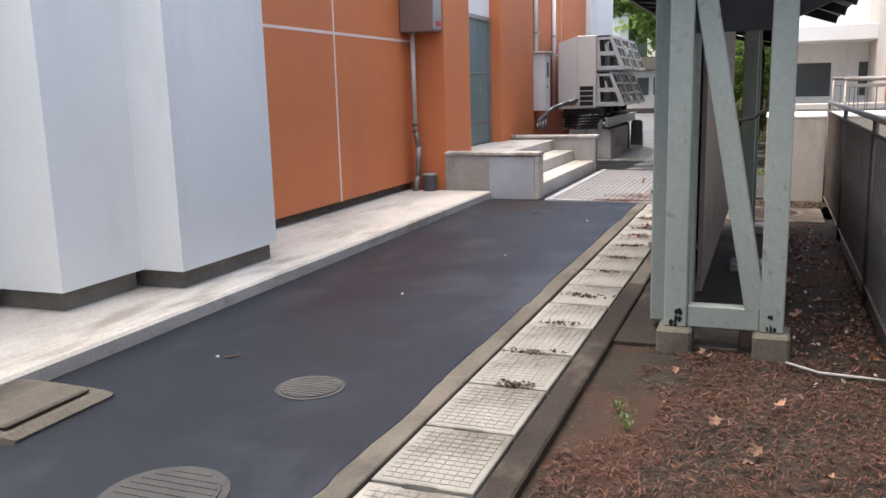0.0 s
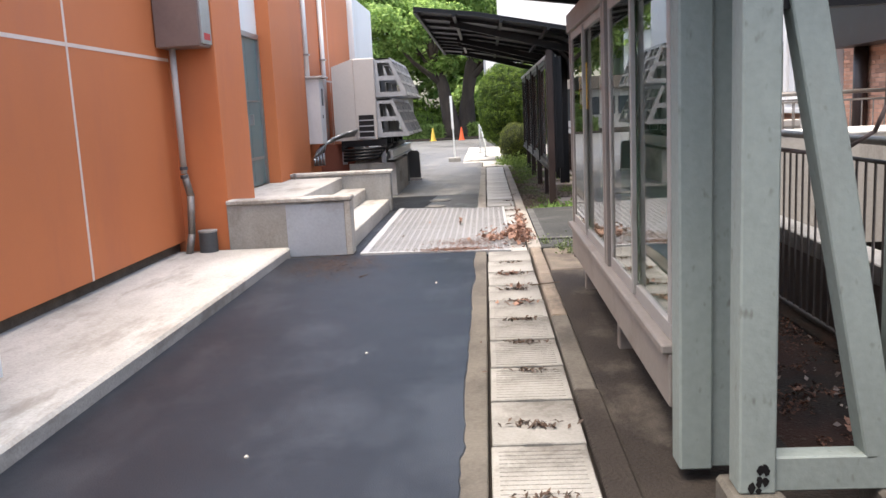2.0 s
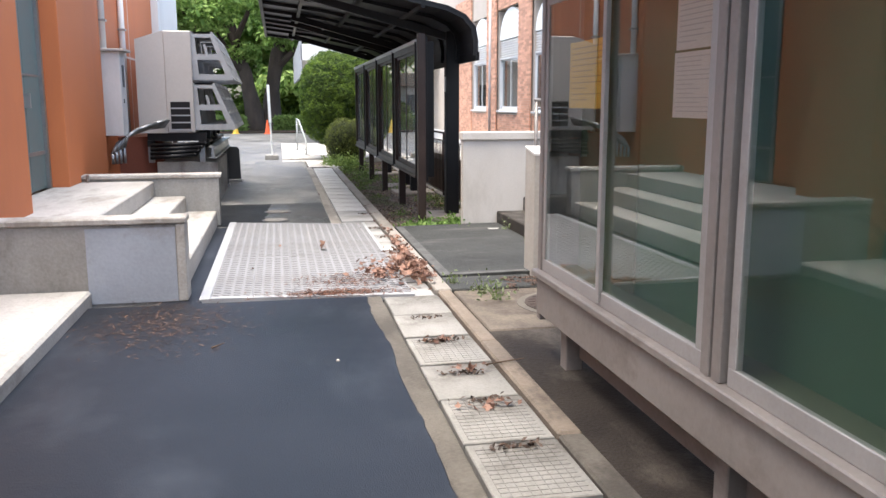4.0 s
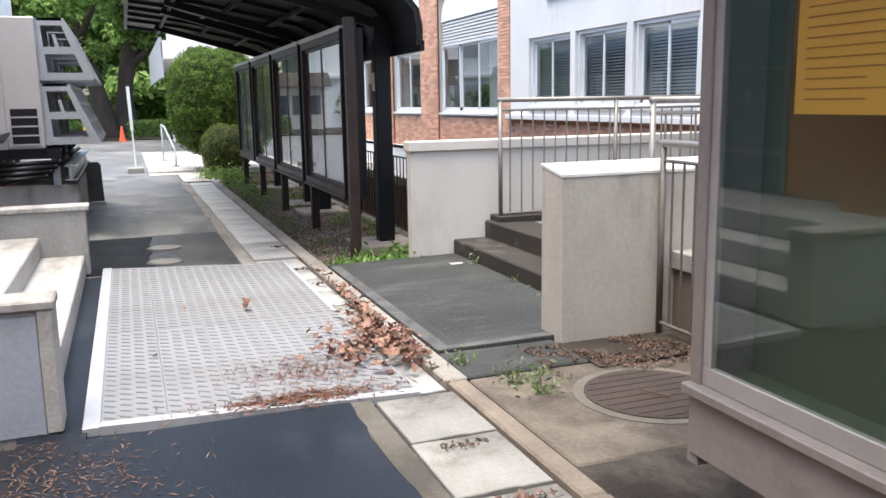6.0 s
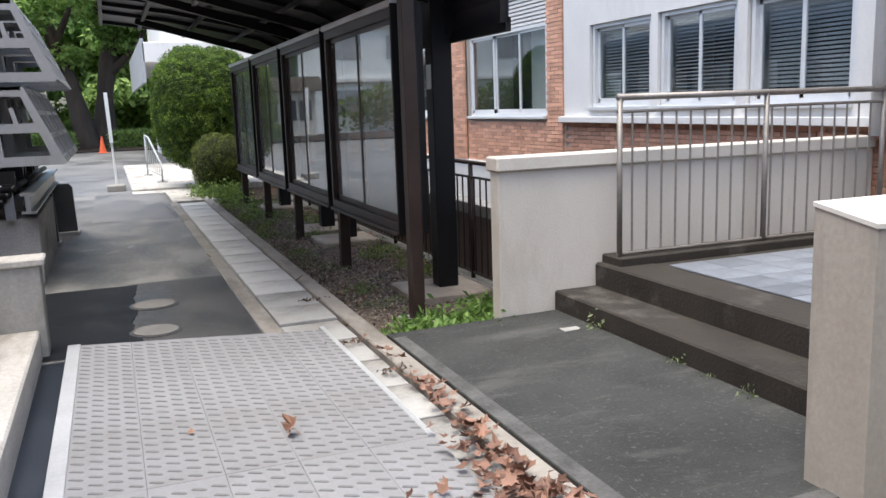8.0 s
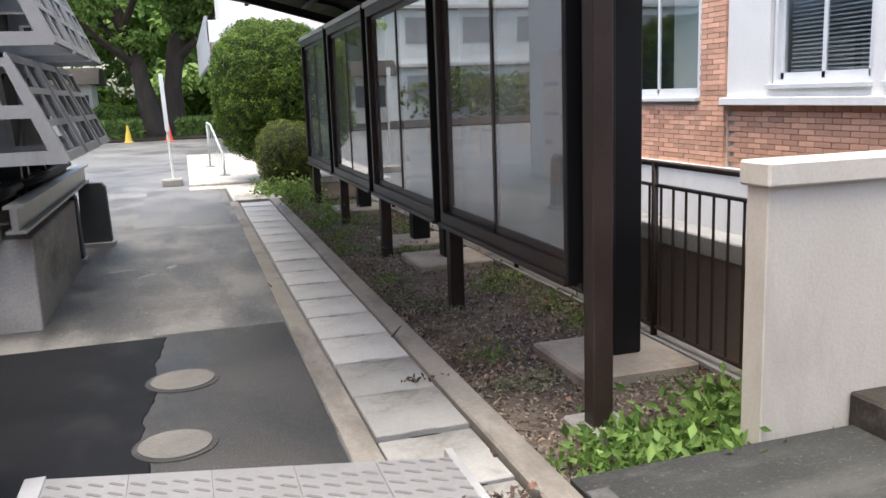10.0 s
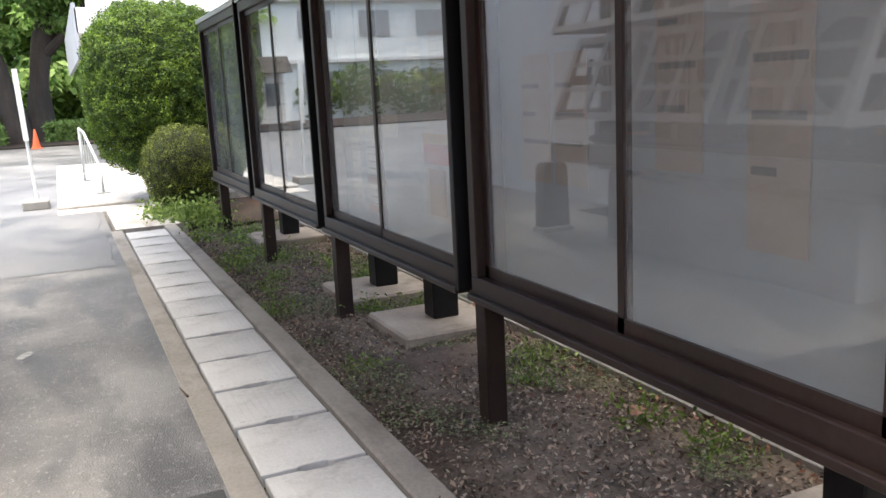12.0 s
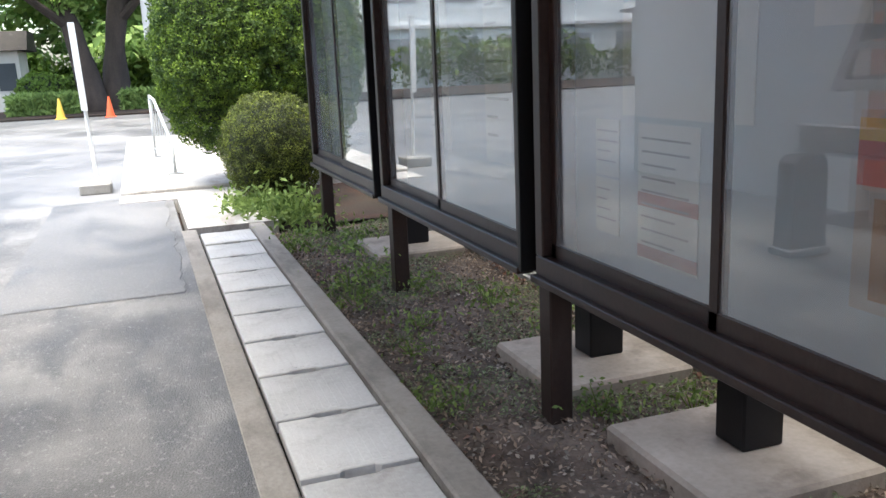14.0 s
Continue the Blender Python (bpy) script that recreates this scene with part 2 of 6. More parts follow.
M_STONE = surf("stained_concrete", (0.44, 0.41, 0.36), (0.30, 0.275, 0.235), 0.9, big=1.2, fine=45, bump=0.12, stretch=(1, 1, 0.5), stain=((0.16, 0.143, 0.115), 1.3, 0.30, 0.55, (2.2, 2.2, 0.45)))
M_STEPDARK = surf("dark_step_stone", (0.044, 0.038, 0.031), (0.020, 0.017, 0.014), 0.8, big=2.5, fine=50, bump=0.4, spec=0.3, stain=((0.11, 0.103, 0.092), 2.0, 0.26, 0.7, (1, 1, 1)))
M_MAT = surf("black_asphalt_ramp", (0.050, 0.052, 0.049), (0.021, 0.022, 0.021), 0.85, big=1.6, fine=90, bump=0.8, spec=0.3, stain=((0.085, 0.084, 0.078), 2.4, 0.32, 0.7, (0.5, 1.4, 1)), speck=((0.12, 0.117, 0.108), 40, 0.15, 0.6, (1, 1, 1)))
M_BRICK = surf("brick", (0.60, 0.34, 0.235), (0.48, 0.25, 0.165), 0.8, big=3, fine=60, bump=0.25, random_tint=0.25)
M_MORTAR = surf("mortar", (0.50, 0.44, 0.385), (0.40, 0.35, 0.30), 0.9, bump=0.2)
M_FACADE = surf("facade_paint", (0.66, 0.65, 0.635), (0.57, 0.56, 0.545), 0.7, big=0.7, fine=30, bump=0.1, stain=((0.47, 0.46, 0.44), 0.9, 0.30, 0.6, (1, 1, 0.3)))
# Dark walls and panes: the unlit interior is put into this colour.
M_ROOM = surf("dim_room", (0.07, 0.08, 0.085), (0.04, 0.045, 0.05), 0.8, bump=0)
M_BROWNGROUND = surf("brown_wall", (0.15, 0.115, 0.092), (0.11, 0.083, 0.066), 0.85, big=1.5, fine=40, bump=0.2)
M_ACBEIGE = surf("beige_casing", (0.46, 0.43, 0.40), (0.40, 0.37, 0.345), 0.5, big=1, fine=30, bump=0.03)
M_ACGREY = surf("grey_plastic", (0.36, 0.37, 0.38), (0.29, 0.297, 0.305), 0.5, big=2, fine=30, bump=0.05, stain=((0.2, 0.2, 0.195), 2, 0.3, 0.6, (1, 1, 0.4)))
M_DKGREY = surf("dark_grey_block", (0.075, 0.08, 0.085), (0.05, 0.053, 0.057), 0.6, big=2, fine=40, bump=0.1)
M_LEAF = surf("dead_leaf", (0.27, 0.15, 0.10), (0.13, 0.066, 0.043), 0.75, big=3, fine=30, bump=0.2, random_tint=0.45)
M_TWIG = surf("twig", (0.11, 0.07, 0.045), (0.06, 0.038, 0.025), 0.9, bump=0.2)
M_BARK = surf("bark", (0.075, 0.055, 0.043), (0.028, 0.02, 0.016), 0.95, big=3, fine=25, bump=0.8, stretch=(1, 1, 0.3))
M_CONE = surf("cone_orange", (0.75, 0.12, 0.03), (0.6, 0.09, 0.025), 0.5, bump=0.0)
M_CONEY = surf("cone_yellow", (0.75, 0.50, 0.06), (0.6, 0.38, 0.05), 0.5, bump=0.0)
M_YELLOW = surf("yellow_paper", (0.72, 0.42, 0.06), (0.66, 0.37, 0.05), 0.8, bump=0.0)
M_PAPER = surf("white_paper", (0.72, 0.70, 0.66), (0.66, 0.64, 0.60), 0.8, bump=0.0)
M_FADEDINK = surf("faded_ink", (0.34, 0.33, 0.32), (0.28, 0.27, 0.26), 0.8, bump=0.0)
M_PINK = surf("faded_paper", (0.60, 0.52, 0.46), (0.52, 0.44, 0.38), 0.8, bump=0.0)
M_RED = surf("red_print", (0.55, 0.06, 0.05), (0.46, 0.045, 0.04), 0.7, bump=0.0)
M_GLASS = glass("glass", base=0.06)
M_GLASSDUST = glass("dusty_glass", base=0.12, dust=0.085, steep=0.9)
M_GLASSWIN = glass("window_glass", (0.75, 0.8, 0.82), 0.0, 0.13)


# ---- mesh helpers ----
def box(bm, x0, x1, y0, y1, z0, z1, bev=0.0):
    r = bmesh.ops.create_cube(bm, size=1, matrix=Matrix.Translation(((x0 + x1) / 2, (y0 + y1) / 2, (z0 + z1) / 2)) @ Matrix.Diagonal((abs(x1 - x0), abs(y1 - y0), abs(z1 - z0), 1)))
    if bev:
        edges = list({e for v in r["verts"] for e in v.link_edges})
        bmesh.ops.bevel(bm, geom=edges, offset=bev, segments=1, affect="EDGES", profile=0.5)
    return bm


def boxes(*rows, bev=0.0):
    bm = bmesh.new()
    for r in rows:
        box(bm, *r, bev=bev)
    return bm


def beam(bm, a, b, w, h=None, bev=0.0):
    """A square bar from a to b, w across and h high."""
    a, b = Vector(a), Vector(b)
    h = h or w
    q = (b - a).to_track_quat("Y", "Z").to_matrix().to_4x4()
    r = bmesh.ops.create_cube(bm, size=1, matrix=Matrix.Translation((a + b) / 2) @ q @ Matrix.Diagonal((w, (b - a).length, h, 1)))
    if bev:
        bmesh.ops.bevel(bm, geom=list({e for v in r["verts"] for e in v.link_edges}), offset=bev, segments=1, affect="EDGES")
    return bm


def tube(bm, a, b, r, r2=None, n=10):
    a, b = Vector(a), Vector(b)
    q = (b - a).to_track_quat("Z", "Y").to_matrix().to_4x4()
    bmesh.ops.create_cone(bm, cap_ends=True, segments=n, radius1=r, radius2=r if r2 is None else r2, depth=(b - a).length, matrix=Matrix.Translation((a + b) / 2) @ q)
    return bm


def pipe(bm, pts, r, n=10):
    """A bent round pipe through pts, with ball joints."""
    for a, b in zip(pts, pts[1:]):
        tube(bm, a, b, r, n=n)
    for p in pts[1:-1]:
        bmesh.ops.create_uvsphere(bm, u_segments=n, v_segments=6, radius=r * 1.02, matrix=Matrix.Translation(p))
    return bm


def part(name, bm, material, parent=None, label="", smooth=False):
    me = bpy.data.meshes.new(name)
    if smooth:
        for f in bm.faces:
            f.smooth = True
    bm.to_mesh(me)
    bm.free()
    me.materials.append(material)
    ob = new(name, me)
    if parent is not None:
        ob.parent = parent
    if label:
        tagged(ob, label)
    return ob


def thing(name, label, category, at=(0, 0, 0), group="", kind=""):
    ob = new(name)
    ob.empty_display_size = 0.1
    ob.matrix_world = Matrix.Translation(at)
    return tagged(ob, label, category, group, kind)


def struct(name, bm, material, label, category, parent=None):
    return tagged(part(name, bm, material, parent), label, category, kind="structure")


def sheet(bm, x0, x1, y0, y1, z):
    vs = [bm.verts.new(p) for p in ((x0, y0, z), (x1, y0, z), (x1, y1, z), (x0, y1, z))]
    bm.faces.new(vs)


rnd = random.Random(7)

def leaf_material(name, base, dark, through_share=0.35, clump=0.0):
    """Foliage: leaf colours vary leaf by leaf, and some light passes through."""
    m = bpy.data.materials.new(name)
    m.use_nodes = True
    nt, lk = m.node_tree, m.node_tree.links
    b = nt.nodes["Principled BSDF"]
    geo = nt.nodes.new("ShaderNodeNewGeometry")
    mx = nt.nodes.new("ShaderNodeMix")
    mx.data_type = "RGBA"
    mx.inputs[6].default_value, mx.inputs[7].default_value = (*dark, 1), (*base, 1)
    share = geo.outputs["Random Per Island"]
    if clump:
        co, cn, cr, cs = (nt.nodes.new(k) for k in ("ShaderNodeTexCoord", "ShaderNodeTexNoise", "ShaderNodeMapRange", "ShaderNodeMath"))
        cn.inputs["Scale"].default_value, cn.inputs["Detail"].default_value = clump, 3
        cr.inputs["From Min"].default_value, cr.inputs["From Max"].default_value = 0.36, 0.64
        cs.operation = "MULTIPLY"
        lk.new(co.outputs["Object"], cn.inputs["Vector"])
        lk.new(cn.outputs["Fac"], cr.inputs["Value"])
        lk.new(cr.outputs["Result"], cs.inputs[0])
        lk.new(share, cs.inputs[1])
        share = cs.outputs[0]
    lk.new(share, mx.inputs[0])
    lk.new(mx.outputs[2], b.inputs["Base Color"])
    b.inputs["Roughness"].default_value, b.inputs["Specular IOR Level"].default_value = 0.55, 0.25
    tr, ms = nt.nodes.new("ShaderNodeBsdfTranslucent"), nt.nodes.new("ShaderNodeMixShader")
    lk.new(mx.outputs[2], tr.inputs["Color"])
    ms.inputs[0].default_value = through_share
    lk.new(b.outputs[0], ms.inputs[1])
    lk.new(tr.outputs[0], ms.inputs[2])
    lk.new(ms.outputs[0], nt.nodes["Material Output"].inputs["Surface"])
    return m


M_SHRUB = leaf_material("shrub_leaf", (0.155, 0.235, 0.036), (0.070, 0.120, 0.020), 0.35)
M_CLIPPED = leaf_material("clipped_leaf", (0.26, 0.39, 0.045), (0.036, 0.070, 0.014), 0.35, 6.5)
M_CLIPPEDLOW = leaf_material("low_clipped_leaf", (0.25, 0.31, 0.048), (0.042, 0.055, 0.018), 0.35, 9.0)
M_TREELEAF = leaf_material("tree_leaf", (0.38, 0.52, 0.16), (0.13, 0.24, 0.06), 0.55)
M_WOODLEAF = leaf_material("wood_leaf", (0.46, 0.60, 0.20), (0.13, 0.24, 0.06), 0.55)
M_GRASSLEAF = leaf_material("grass_leaf", (0.27, 0.37, 0.105), (0.085, 0.14, 0.035), 0.35)
M_BEDMOSS = leaf_material("bed_moss", (0.23, 0.28, 0.14), (0.075, 0.095, 0.045), 0.3)
M_DRYLEAF = leaf_material("dry_leaf", (0.31, 0.18, 0.13), (0.10, 0.052, 0.037), 0.15)
M_BEDLITTER = leaf_material("bed_litter", (0.33, 0.255, 0.19), (0.05, 0.035, 0.026), 0.05)
M_NEEDLE = leaf_material("red_needle", (0.125, 0.054, 0.033), (0.030, 0.015, 0.010), 0.05)
M_NEEDLEPALE = leaf_material("faded_litter", (0.15, 0.09, 0.065), (0.03, 0.02, 0.015), 0.05)
M_PALEWEED = leaf_material("pale_weed_leaf", (0.24, 0.29, 0.16), (0.09, 0.12, 0.05), 0.3)
M_WETLEAF = leaf_material("wet_leaf", (0.13, 0.085, 0.062), (0.028, 0.020, 0.015), 0.05)
M_LITTER = leaf_material("needle_litter", (0.19, 0.085, 0.050), (0.050, 0.026, 0.017), 0.05)

# ---- more mesh helpers ----
nrg = np.random.default_rng(11)


def quads(name, centres, normals, size, material, parent=None, aspect=1.8, label=""):
    """Many small pointed leaves, each a folded pair of triangles, at the given places."""
    n = len(centres)
    nor = normals / np.maximum(np.linalg.norm(normals, axis=1, keepdims=True), 1e-6)
    ref = nrg.normal(size=(n, 3))
    u = np.cross(nor, ref)
    u /= np.maximum(np.linalg.norm(u, axis=1, keepdims=True), 1e-6)
    v = np.cross(nor, u)
    s = (size * nrg.uniform(0.6, 1.3, (n, 1)))
    a, b = u * s * aspect * 0.5, v * s * 0.5
    lift = nor * s * 0.18
    co = np.stack([centres - a, centres + b + lift, centres + a, centres - b + lift], 1).reshape(-1, 3)
    me = bpy.data.meshes.new(name)
    me.vertices.add(n * 4)
    me.vertices.foreach_set("co", co.astype(np.float32).ravel())
    base = np.arange(n)[:, None] * 4
    idx = np.concatenate([base + [0, 1, 2], base + [0, 2, 3]], 1).reshape(-1)
    me.loops.add(n * 6)
    me.loops.foreach_set("vertex_index", idx.astype(np.int32))
    me.polygons.add(n * 2)
    me.polygons.foreach_set("loop_start", (np.arange(n * 2) * 3).astype(np.int32))
    me.update(calc_edges=True)
    me.validate()
    me.materials.append(material)
    ob = new(name, me)
    if parent is not None:
        ob.parent = parent
    if label:
        tagged(ob, label)
    return ob


def blob_points(n, centre, radii, jitter=0.12, lumps=0.08, low=-1.0, square=2.0):
    """Places near the skin of a lumpy ellipsoid, and their outward ways."""
    d = nrg.normal(size=(n, 3))
    d /= np.linalg.norm(d, axis=1, keepdims=True)
    d = d[d[:, 2] > low]
    lump = 1 + lumps * (np.sin(d[:, 0] * 9 + 1) * np.sin(d[:, 1] * 8 + 2) + np.sin(d[:, 2] * 11 + d[:, 0] * 5))
    r = lump * (1 - np.abs(nrg.normal(size=len(d))) * jitter)
    r = r / (np.sum(np.abs(d) ** square, axis=1)) ** (1 / square)
    return np.array(centre) + d * r[:, None] * np.array(radii), d


def soil(name, x0, x1, y0, y1, z, material, label, amp=0.03, step=0.12, category="ground"):
    """An uneven patch of bare ground."""
    bm = bmesh.new()
    nx, ny = max(2, int((x1 - x0) / step)), max(2, int((y1 - y0) / step))
    rows = []
    for j in range(ny + 1):
        row = []
        for i in range(nx + 1):
            x, y = x0 + (x1 - x0) * i / nx, y0 + (y1 - y0) * j / ny
            edge = min(i, nx - i, 2) / 2
            h = noise.noise((x * 1.1, y * 1.1, 3)) * 0.7 + noise.noise((x * 5, y * 5, 8)) * 0.3 + noise.noise((x * 17, y * 17, 2)) * 0.28
            row.append(bm.verts.new((x, y, z + amp * h * (0.3 + 0.7 * edge))))
        rows.append(row)
    for j in range(ny):
        for i in range(nx):
            bm.faces.new((rows[j][i], rows[j][i + 1], rows[j + 1][i + 1], rows[j + 1][i]))
    ob = part(name, bm, material, smooth=True)
    return tagged(ob, label, category, kind="structure")


def disc(bm, x, y, z0, z1, r, n=28):
    return tube(bm, (x, y, z0), (x, y, z1), r, n=n)


def prism(bm, outline, axis, a, b):
    """An outline of 2D points pushed along an axis from a to b."""
    def place(p, t):
        return {"x": (t, p[0], p[1]), "y": (p[0], t, p[1]), "z": (p[0], p[1], t)}[axis]
    v0, v1 = [bm.verts.new(place(p, a)) for p in outline], [bm.verts.new(place(p, b)) for p in outline]
    n = len(outline)
    bm.faces.new(v0), bm.faces.new(v1[::-1])
    for i in range(n):
        bm.faces.new((v0[i], v0[(i + 1) % n], v1[(i + 1) % n], v1[i]))
    bmesh.ops.recalc_face_normals(bm, faces=bm.faces)
    return bm


# ---- ground ----
ZG = -0.15
far = 400
bm = bmesh.new()
for x0, x1, y0, y1 in ((-far, 0.95, -far, far), (0.95, 3.6, -far, -6), (3.6, far, -far, far), (0.95, 3.6, 27, far)):
    sheet(bm, x0, x1, y0, y1, ZG)
struct("ground", bm, M_SOIL, "brown bare soil around the path", "ground")
struct("floor_court", boxes((0.95, 3.6, -6, 27, -1.3, -1.2)), M_STEPDARK, "dark damp floor of the sunken light court", "floor")
struct("wall_court_near", boxes((0.80, 0.95, -6, 11.5, -1.2, 0.42), (0.66, 0.81, 14.95, 27, -1.2, 0.50)), M_BROWNGROUND, "brown painted low wall behind the railing", "wall")
struct("coping_court", boxes((0.77, 0.99, -6, 11.5, 0.42, 0.54), (0.64, 0.84, 14.95, 27, 0.50, 0.61), bev=0.008), M_CONC, "grey concrete coping on the low wall", "coping")

def ragged_lane(x0, x1, y0, y1, z, wave):
    """A lane whose right edge wanders."""
    bm = bmesh.new()
    n = int((y1 - y0) / 0.07)
    rows = []
    for i in range(n + 1):
        y = y0 + (y1 - y0) * i / n
        xr = x1 + wave * (noise.noise((y * 1.3, 2, 0)) + 0.5 * noise.noise((y * 7, 5, 0)))
        rows.append([bm.verts.new(p) for p in ((x0, y, z), (xr - 0.02, y, z), (xr, y, z - 0.012), (xr, y, z - 0.15))])
    for a, b in zip(rows, rows[1:]):
        for k in range(3):
            bm.faces.new((a[k], a[k + 1], b[k + 1], b[k]))
    return bm
struct("road_new", ragged_lane(-3.65, -1.535, -3.3, 10.98, 0.008, 0.035), M_ASPH_NEW, "smooth dark freshly laid asphalt lane", "road")
struct("road_side", boxes((-3.1, -2.80, 10.98, 15.42, -0.15, -0.004), (-2.80, -1.1, 10.98, 15.42, -0.15, -0.03)), M_ASPH_NEW, "dark asphalt strip beside the steel plates", "road")
struct("road_old", boxes((-3.95, -1.55, 15.05, 27.0, -0.15, 0.0)), M_ASPH_OLD, "worn grey patched asphalt road with damp stains", "road")
struct("road_lot", boxes((-40, -3.95, 22.3, 48, -0.15, 0.0), (-3.95, -2.1, 27.0, 48, -0.15, 0.0), (-2.1, 40, 36.0, 48, -0.15, 0.0)), M_LOT, "pale grey worn asphalt of the open lot", "road")
M_ASPH_PATCH = surf("tar_asphalt", (0.0095, 0.0105, 0.013), (0.005, 0.0056, 0.007), 0.6, big=0.9, fine=160, bump=0.4, gloss_var=0.2, spec=0.2, stain=((0.03, 0.031, 0.033), 1.4, 0.34, 0.6, (1, 0.6, 1)))
M_ASPH_MID = surf("mid_asphalt", (0.070, 0.067, 0.063), (0.029, 0.028, 0.027), 0.55, big=1.2, fine=120, bump=0.4, gloss_var=0.25, stain=((0.036, 0.037, 0.040), 1.1, 0.40, 0.8, (1.3, 0.6, 1)), speck=((0.17, 0.165, 0.155), 80, 0.2, 0.5, (1, 1, 1)), damp=0.25)
struct("road_patch_3", ragged_lane(-2.40, -1.555, 15.06, 17.42, 0.003, 0.0), M_ASPH_MID, "thin brownish grey asphalt around the manholes", "road")
struct("road_patch", ragged_lane(-3.9, -2.34, 15.1, 17.35, 0.007, 0.07), M_ASPH_PATCH, "dark square asphalt repair patch in the road", "road")
struct("road_patch_2", ragged_lane(-2.78, -1.62, 22.4, 26.9, 0.004, 0.06), surf("worn_mid_asphalt", (0.185, 0.181, 0.176), (0.095, 0.093, 0.091), 0.6, big=1.2, fine=120, bump=0.4, gloss_var=0.25, stain=((0.07, 0.07, 0.071), 0.9, 0.42, 0.75, (1, 0.7, 1)), speck=((0.36, 0.35, 0.33), 70, 0.2, 0.5, (1, 1, 1)), damp=0.25), "mid grey asphalt repair strip in the road", "road")
struct("pavement_apron", boxes((-5.2, -3.60, -10, 11.14, -0.15, 0.11), bev=0.02), M_APRON, "pale stained concrete apron along the building", "pavement")
struct("kerb_left", boxes((-1.56, -1.432, -3.2, 10.98, -0.15, 0.004), bev=0.006), M_KERB, "narrow earthy concrete gutter edge", "kerb")
struct("kerb_left_2", boxes((-1.56, -1.432, 15.05, 24.6, -0.15, 0.004), bev=0.006), M_GUTTER, "narrow grey concrete gutter edge", "kerb")
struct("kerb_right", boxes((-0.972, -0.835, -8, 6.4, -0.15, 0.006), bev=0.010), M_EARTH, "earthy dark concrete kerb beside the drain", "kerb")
for n, (ya, yb) in enumerate(((6.41, 8.05), (8.06, 9.6), (9.61, 11.1))):
    struct("kerb_right_tan_%d" % (n + 1), boxes((-0.968 + 0.006 * n, -0.845, ya, yb, -0.15, 0.004 + 0.003 * (n % 2)), bev=0.012), M_KERBTAN if n else M_KERB, "tan weathered concrete kerb beside the drain", "kerb")
struct("kerb_right_2", boxes((-0.972, -0.835, 11.1, 24.6, -0.15, 0.012), bev=0.010), M_GUTTER, "weathered concrete kerb beside the soil bed", "kerb")
struct("drain_channel", boxes((-1.432, -0.972, -8, 24.6, -0.15, -0.055)), M_EARTH, "dark drain channel under the lids", "drain")
struct("pavement_white", boxes((-2.1, 6.0, 27.2, 35.9, -0.15, 0.06), bev=0.015), M_APRON, "pale concrete pavement corner", "pavement")
struct("pavement_link", boxes((-1.5, -0.7, 24.62, 27.18, -0.15, 0.012), (-2.1, -1.5, 26.6, 27.18, -0.15, 0.012)), M_APRON, "pale concrete strip at the end of the drain", "pavement")
struct("pavement_case", boxes((-0.835, -0.12, 4.95, 9.9, -0.15, -0.022)), M_EARTH, "dark damp earth-covered strip under the display case", "pavement")
struct("pavement_cover", boxes((-0.82, 0.62, 9.9, 11.12, -0.15, -0.012), bev=0.01), surf("manhole_surround", (0.20, 0.165, 0.125), (0.07, 0.056, 0.042), 0.9, big=2.2, fine=50, bump=0.5, stain=((0.055, 0.042, 0.032), 1.6, 0.55, 0.9, (1, 1, 1))), "stained concrete slab around a manhole cover", "pavement")
struct("pavement_dark", boxes((-0.835, -0.05, 11.12, 11.6, -0.15, 0.004), bev=0.01), M_MAT, "dark asphalt strip beside the ramp", "pavement")
soil("soil_foot", -0.05, 0.80, 11.0, 11.52, 0.0, M_EARTH, "dark earth at the low wall's foot", 0.02, 0.04)
soil("soil_near", -0.835, 0.80, -6, 9.9, -0.045, M_SOIL, "reddish brown soil with fallen litter", 0.035)
soil("soil_boards", -0.835, 0.66, 14.6, 24.7, -0.105, M_SOILBED, "dark brown soil bed under the notice boards", 0.045, 0.035)
# Pale kerb: light from the court is put into its colour.
struct("kerb_fence", boxes((0.53, 0.655, 15.0, 25.4, -0.15, -0.055), bev=0.008), M_LIDMID, "narrow pale kerb under the dark railing", "kerb")
M_MARK = surf("worn_white_paint", (0.34, 0.34, 0.33), (0.17, 0.17, 0.165), 0.8, big=14, fine=60, bump=0.2, spread=0.3)
for mx, my, ml, ma in ((-2.51, 19.46, 0.14, 50), (-2.75, 19.77, 0.16, 15), (-2.31, 19.78, 0.08, 70)):
    bm = bmesh.new()
    n = 14
    bm.faces.new([bm.verts.new((mx + ml * math.cos(q * 6.2832 / n) * math.cos(radians(ma)) * (0.7 + 0.5 * rnd.random()) - 0.035 * math.sin(q * 6.2832 / n) * math.sin(radians(ma)), my + ml * math.cos(q * 6.2832 / n) * math.sin(radians(ma)) * (0.7 + 0.5 * rnd.random()) + 0.035 * math.sin(q * 6.2832 / n) * math.cos(radians(ma)), 0.004)) for q in range(n)])
    struct("paint_mark", bm, M_MARK, "worn white paint smear on the asphalt", "road mark")
soil("soil_shrubs", -0.7, 2.5, 24.6, 27.2, -0.06, M_SOIL, "soil bed around the clipped shrubs", 0.04)
struct("wall_court_end", boxes((0.95, 3.6, -6.2, -6, -1.3, 0.6), (0.66, 3.6, 27, 27.2, -1.3, 0.0)), M_CONC, "plain concrete end wall of the light court", "wall")

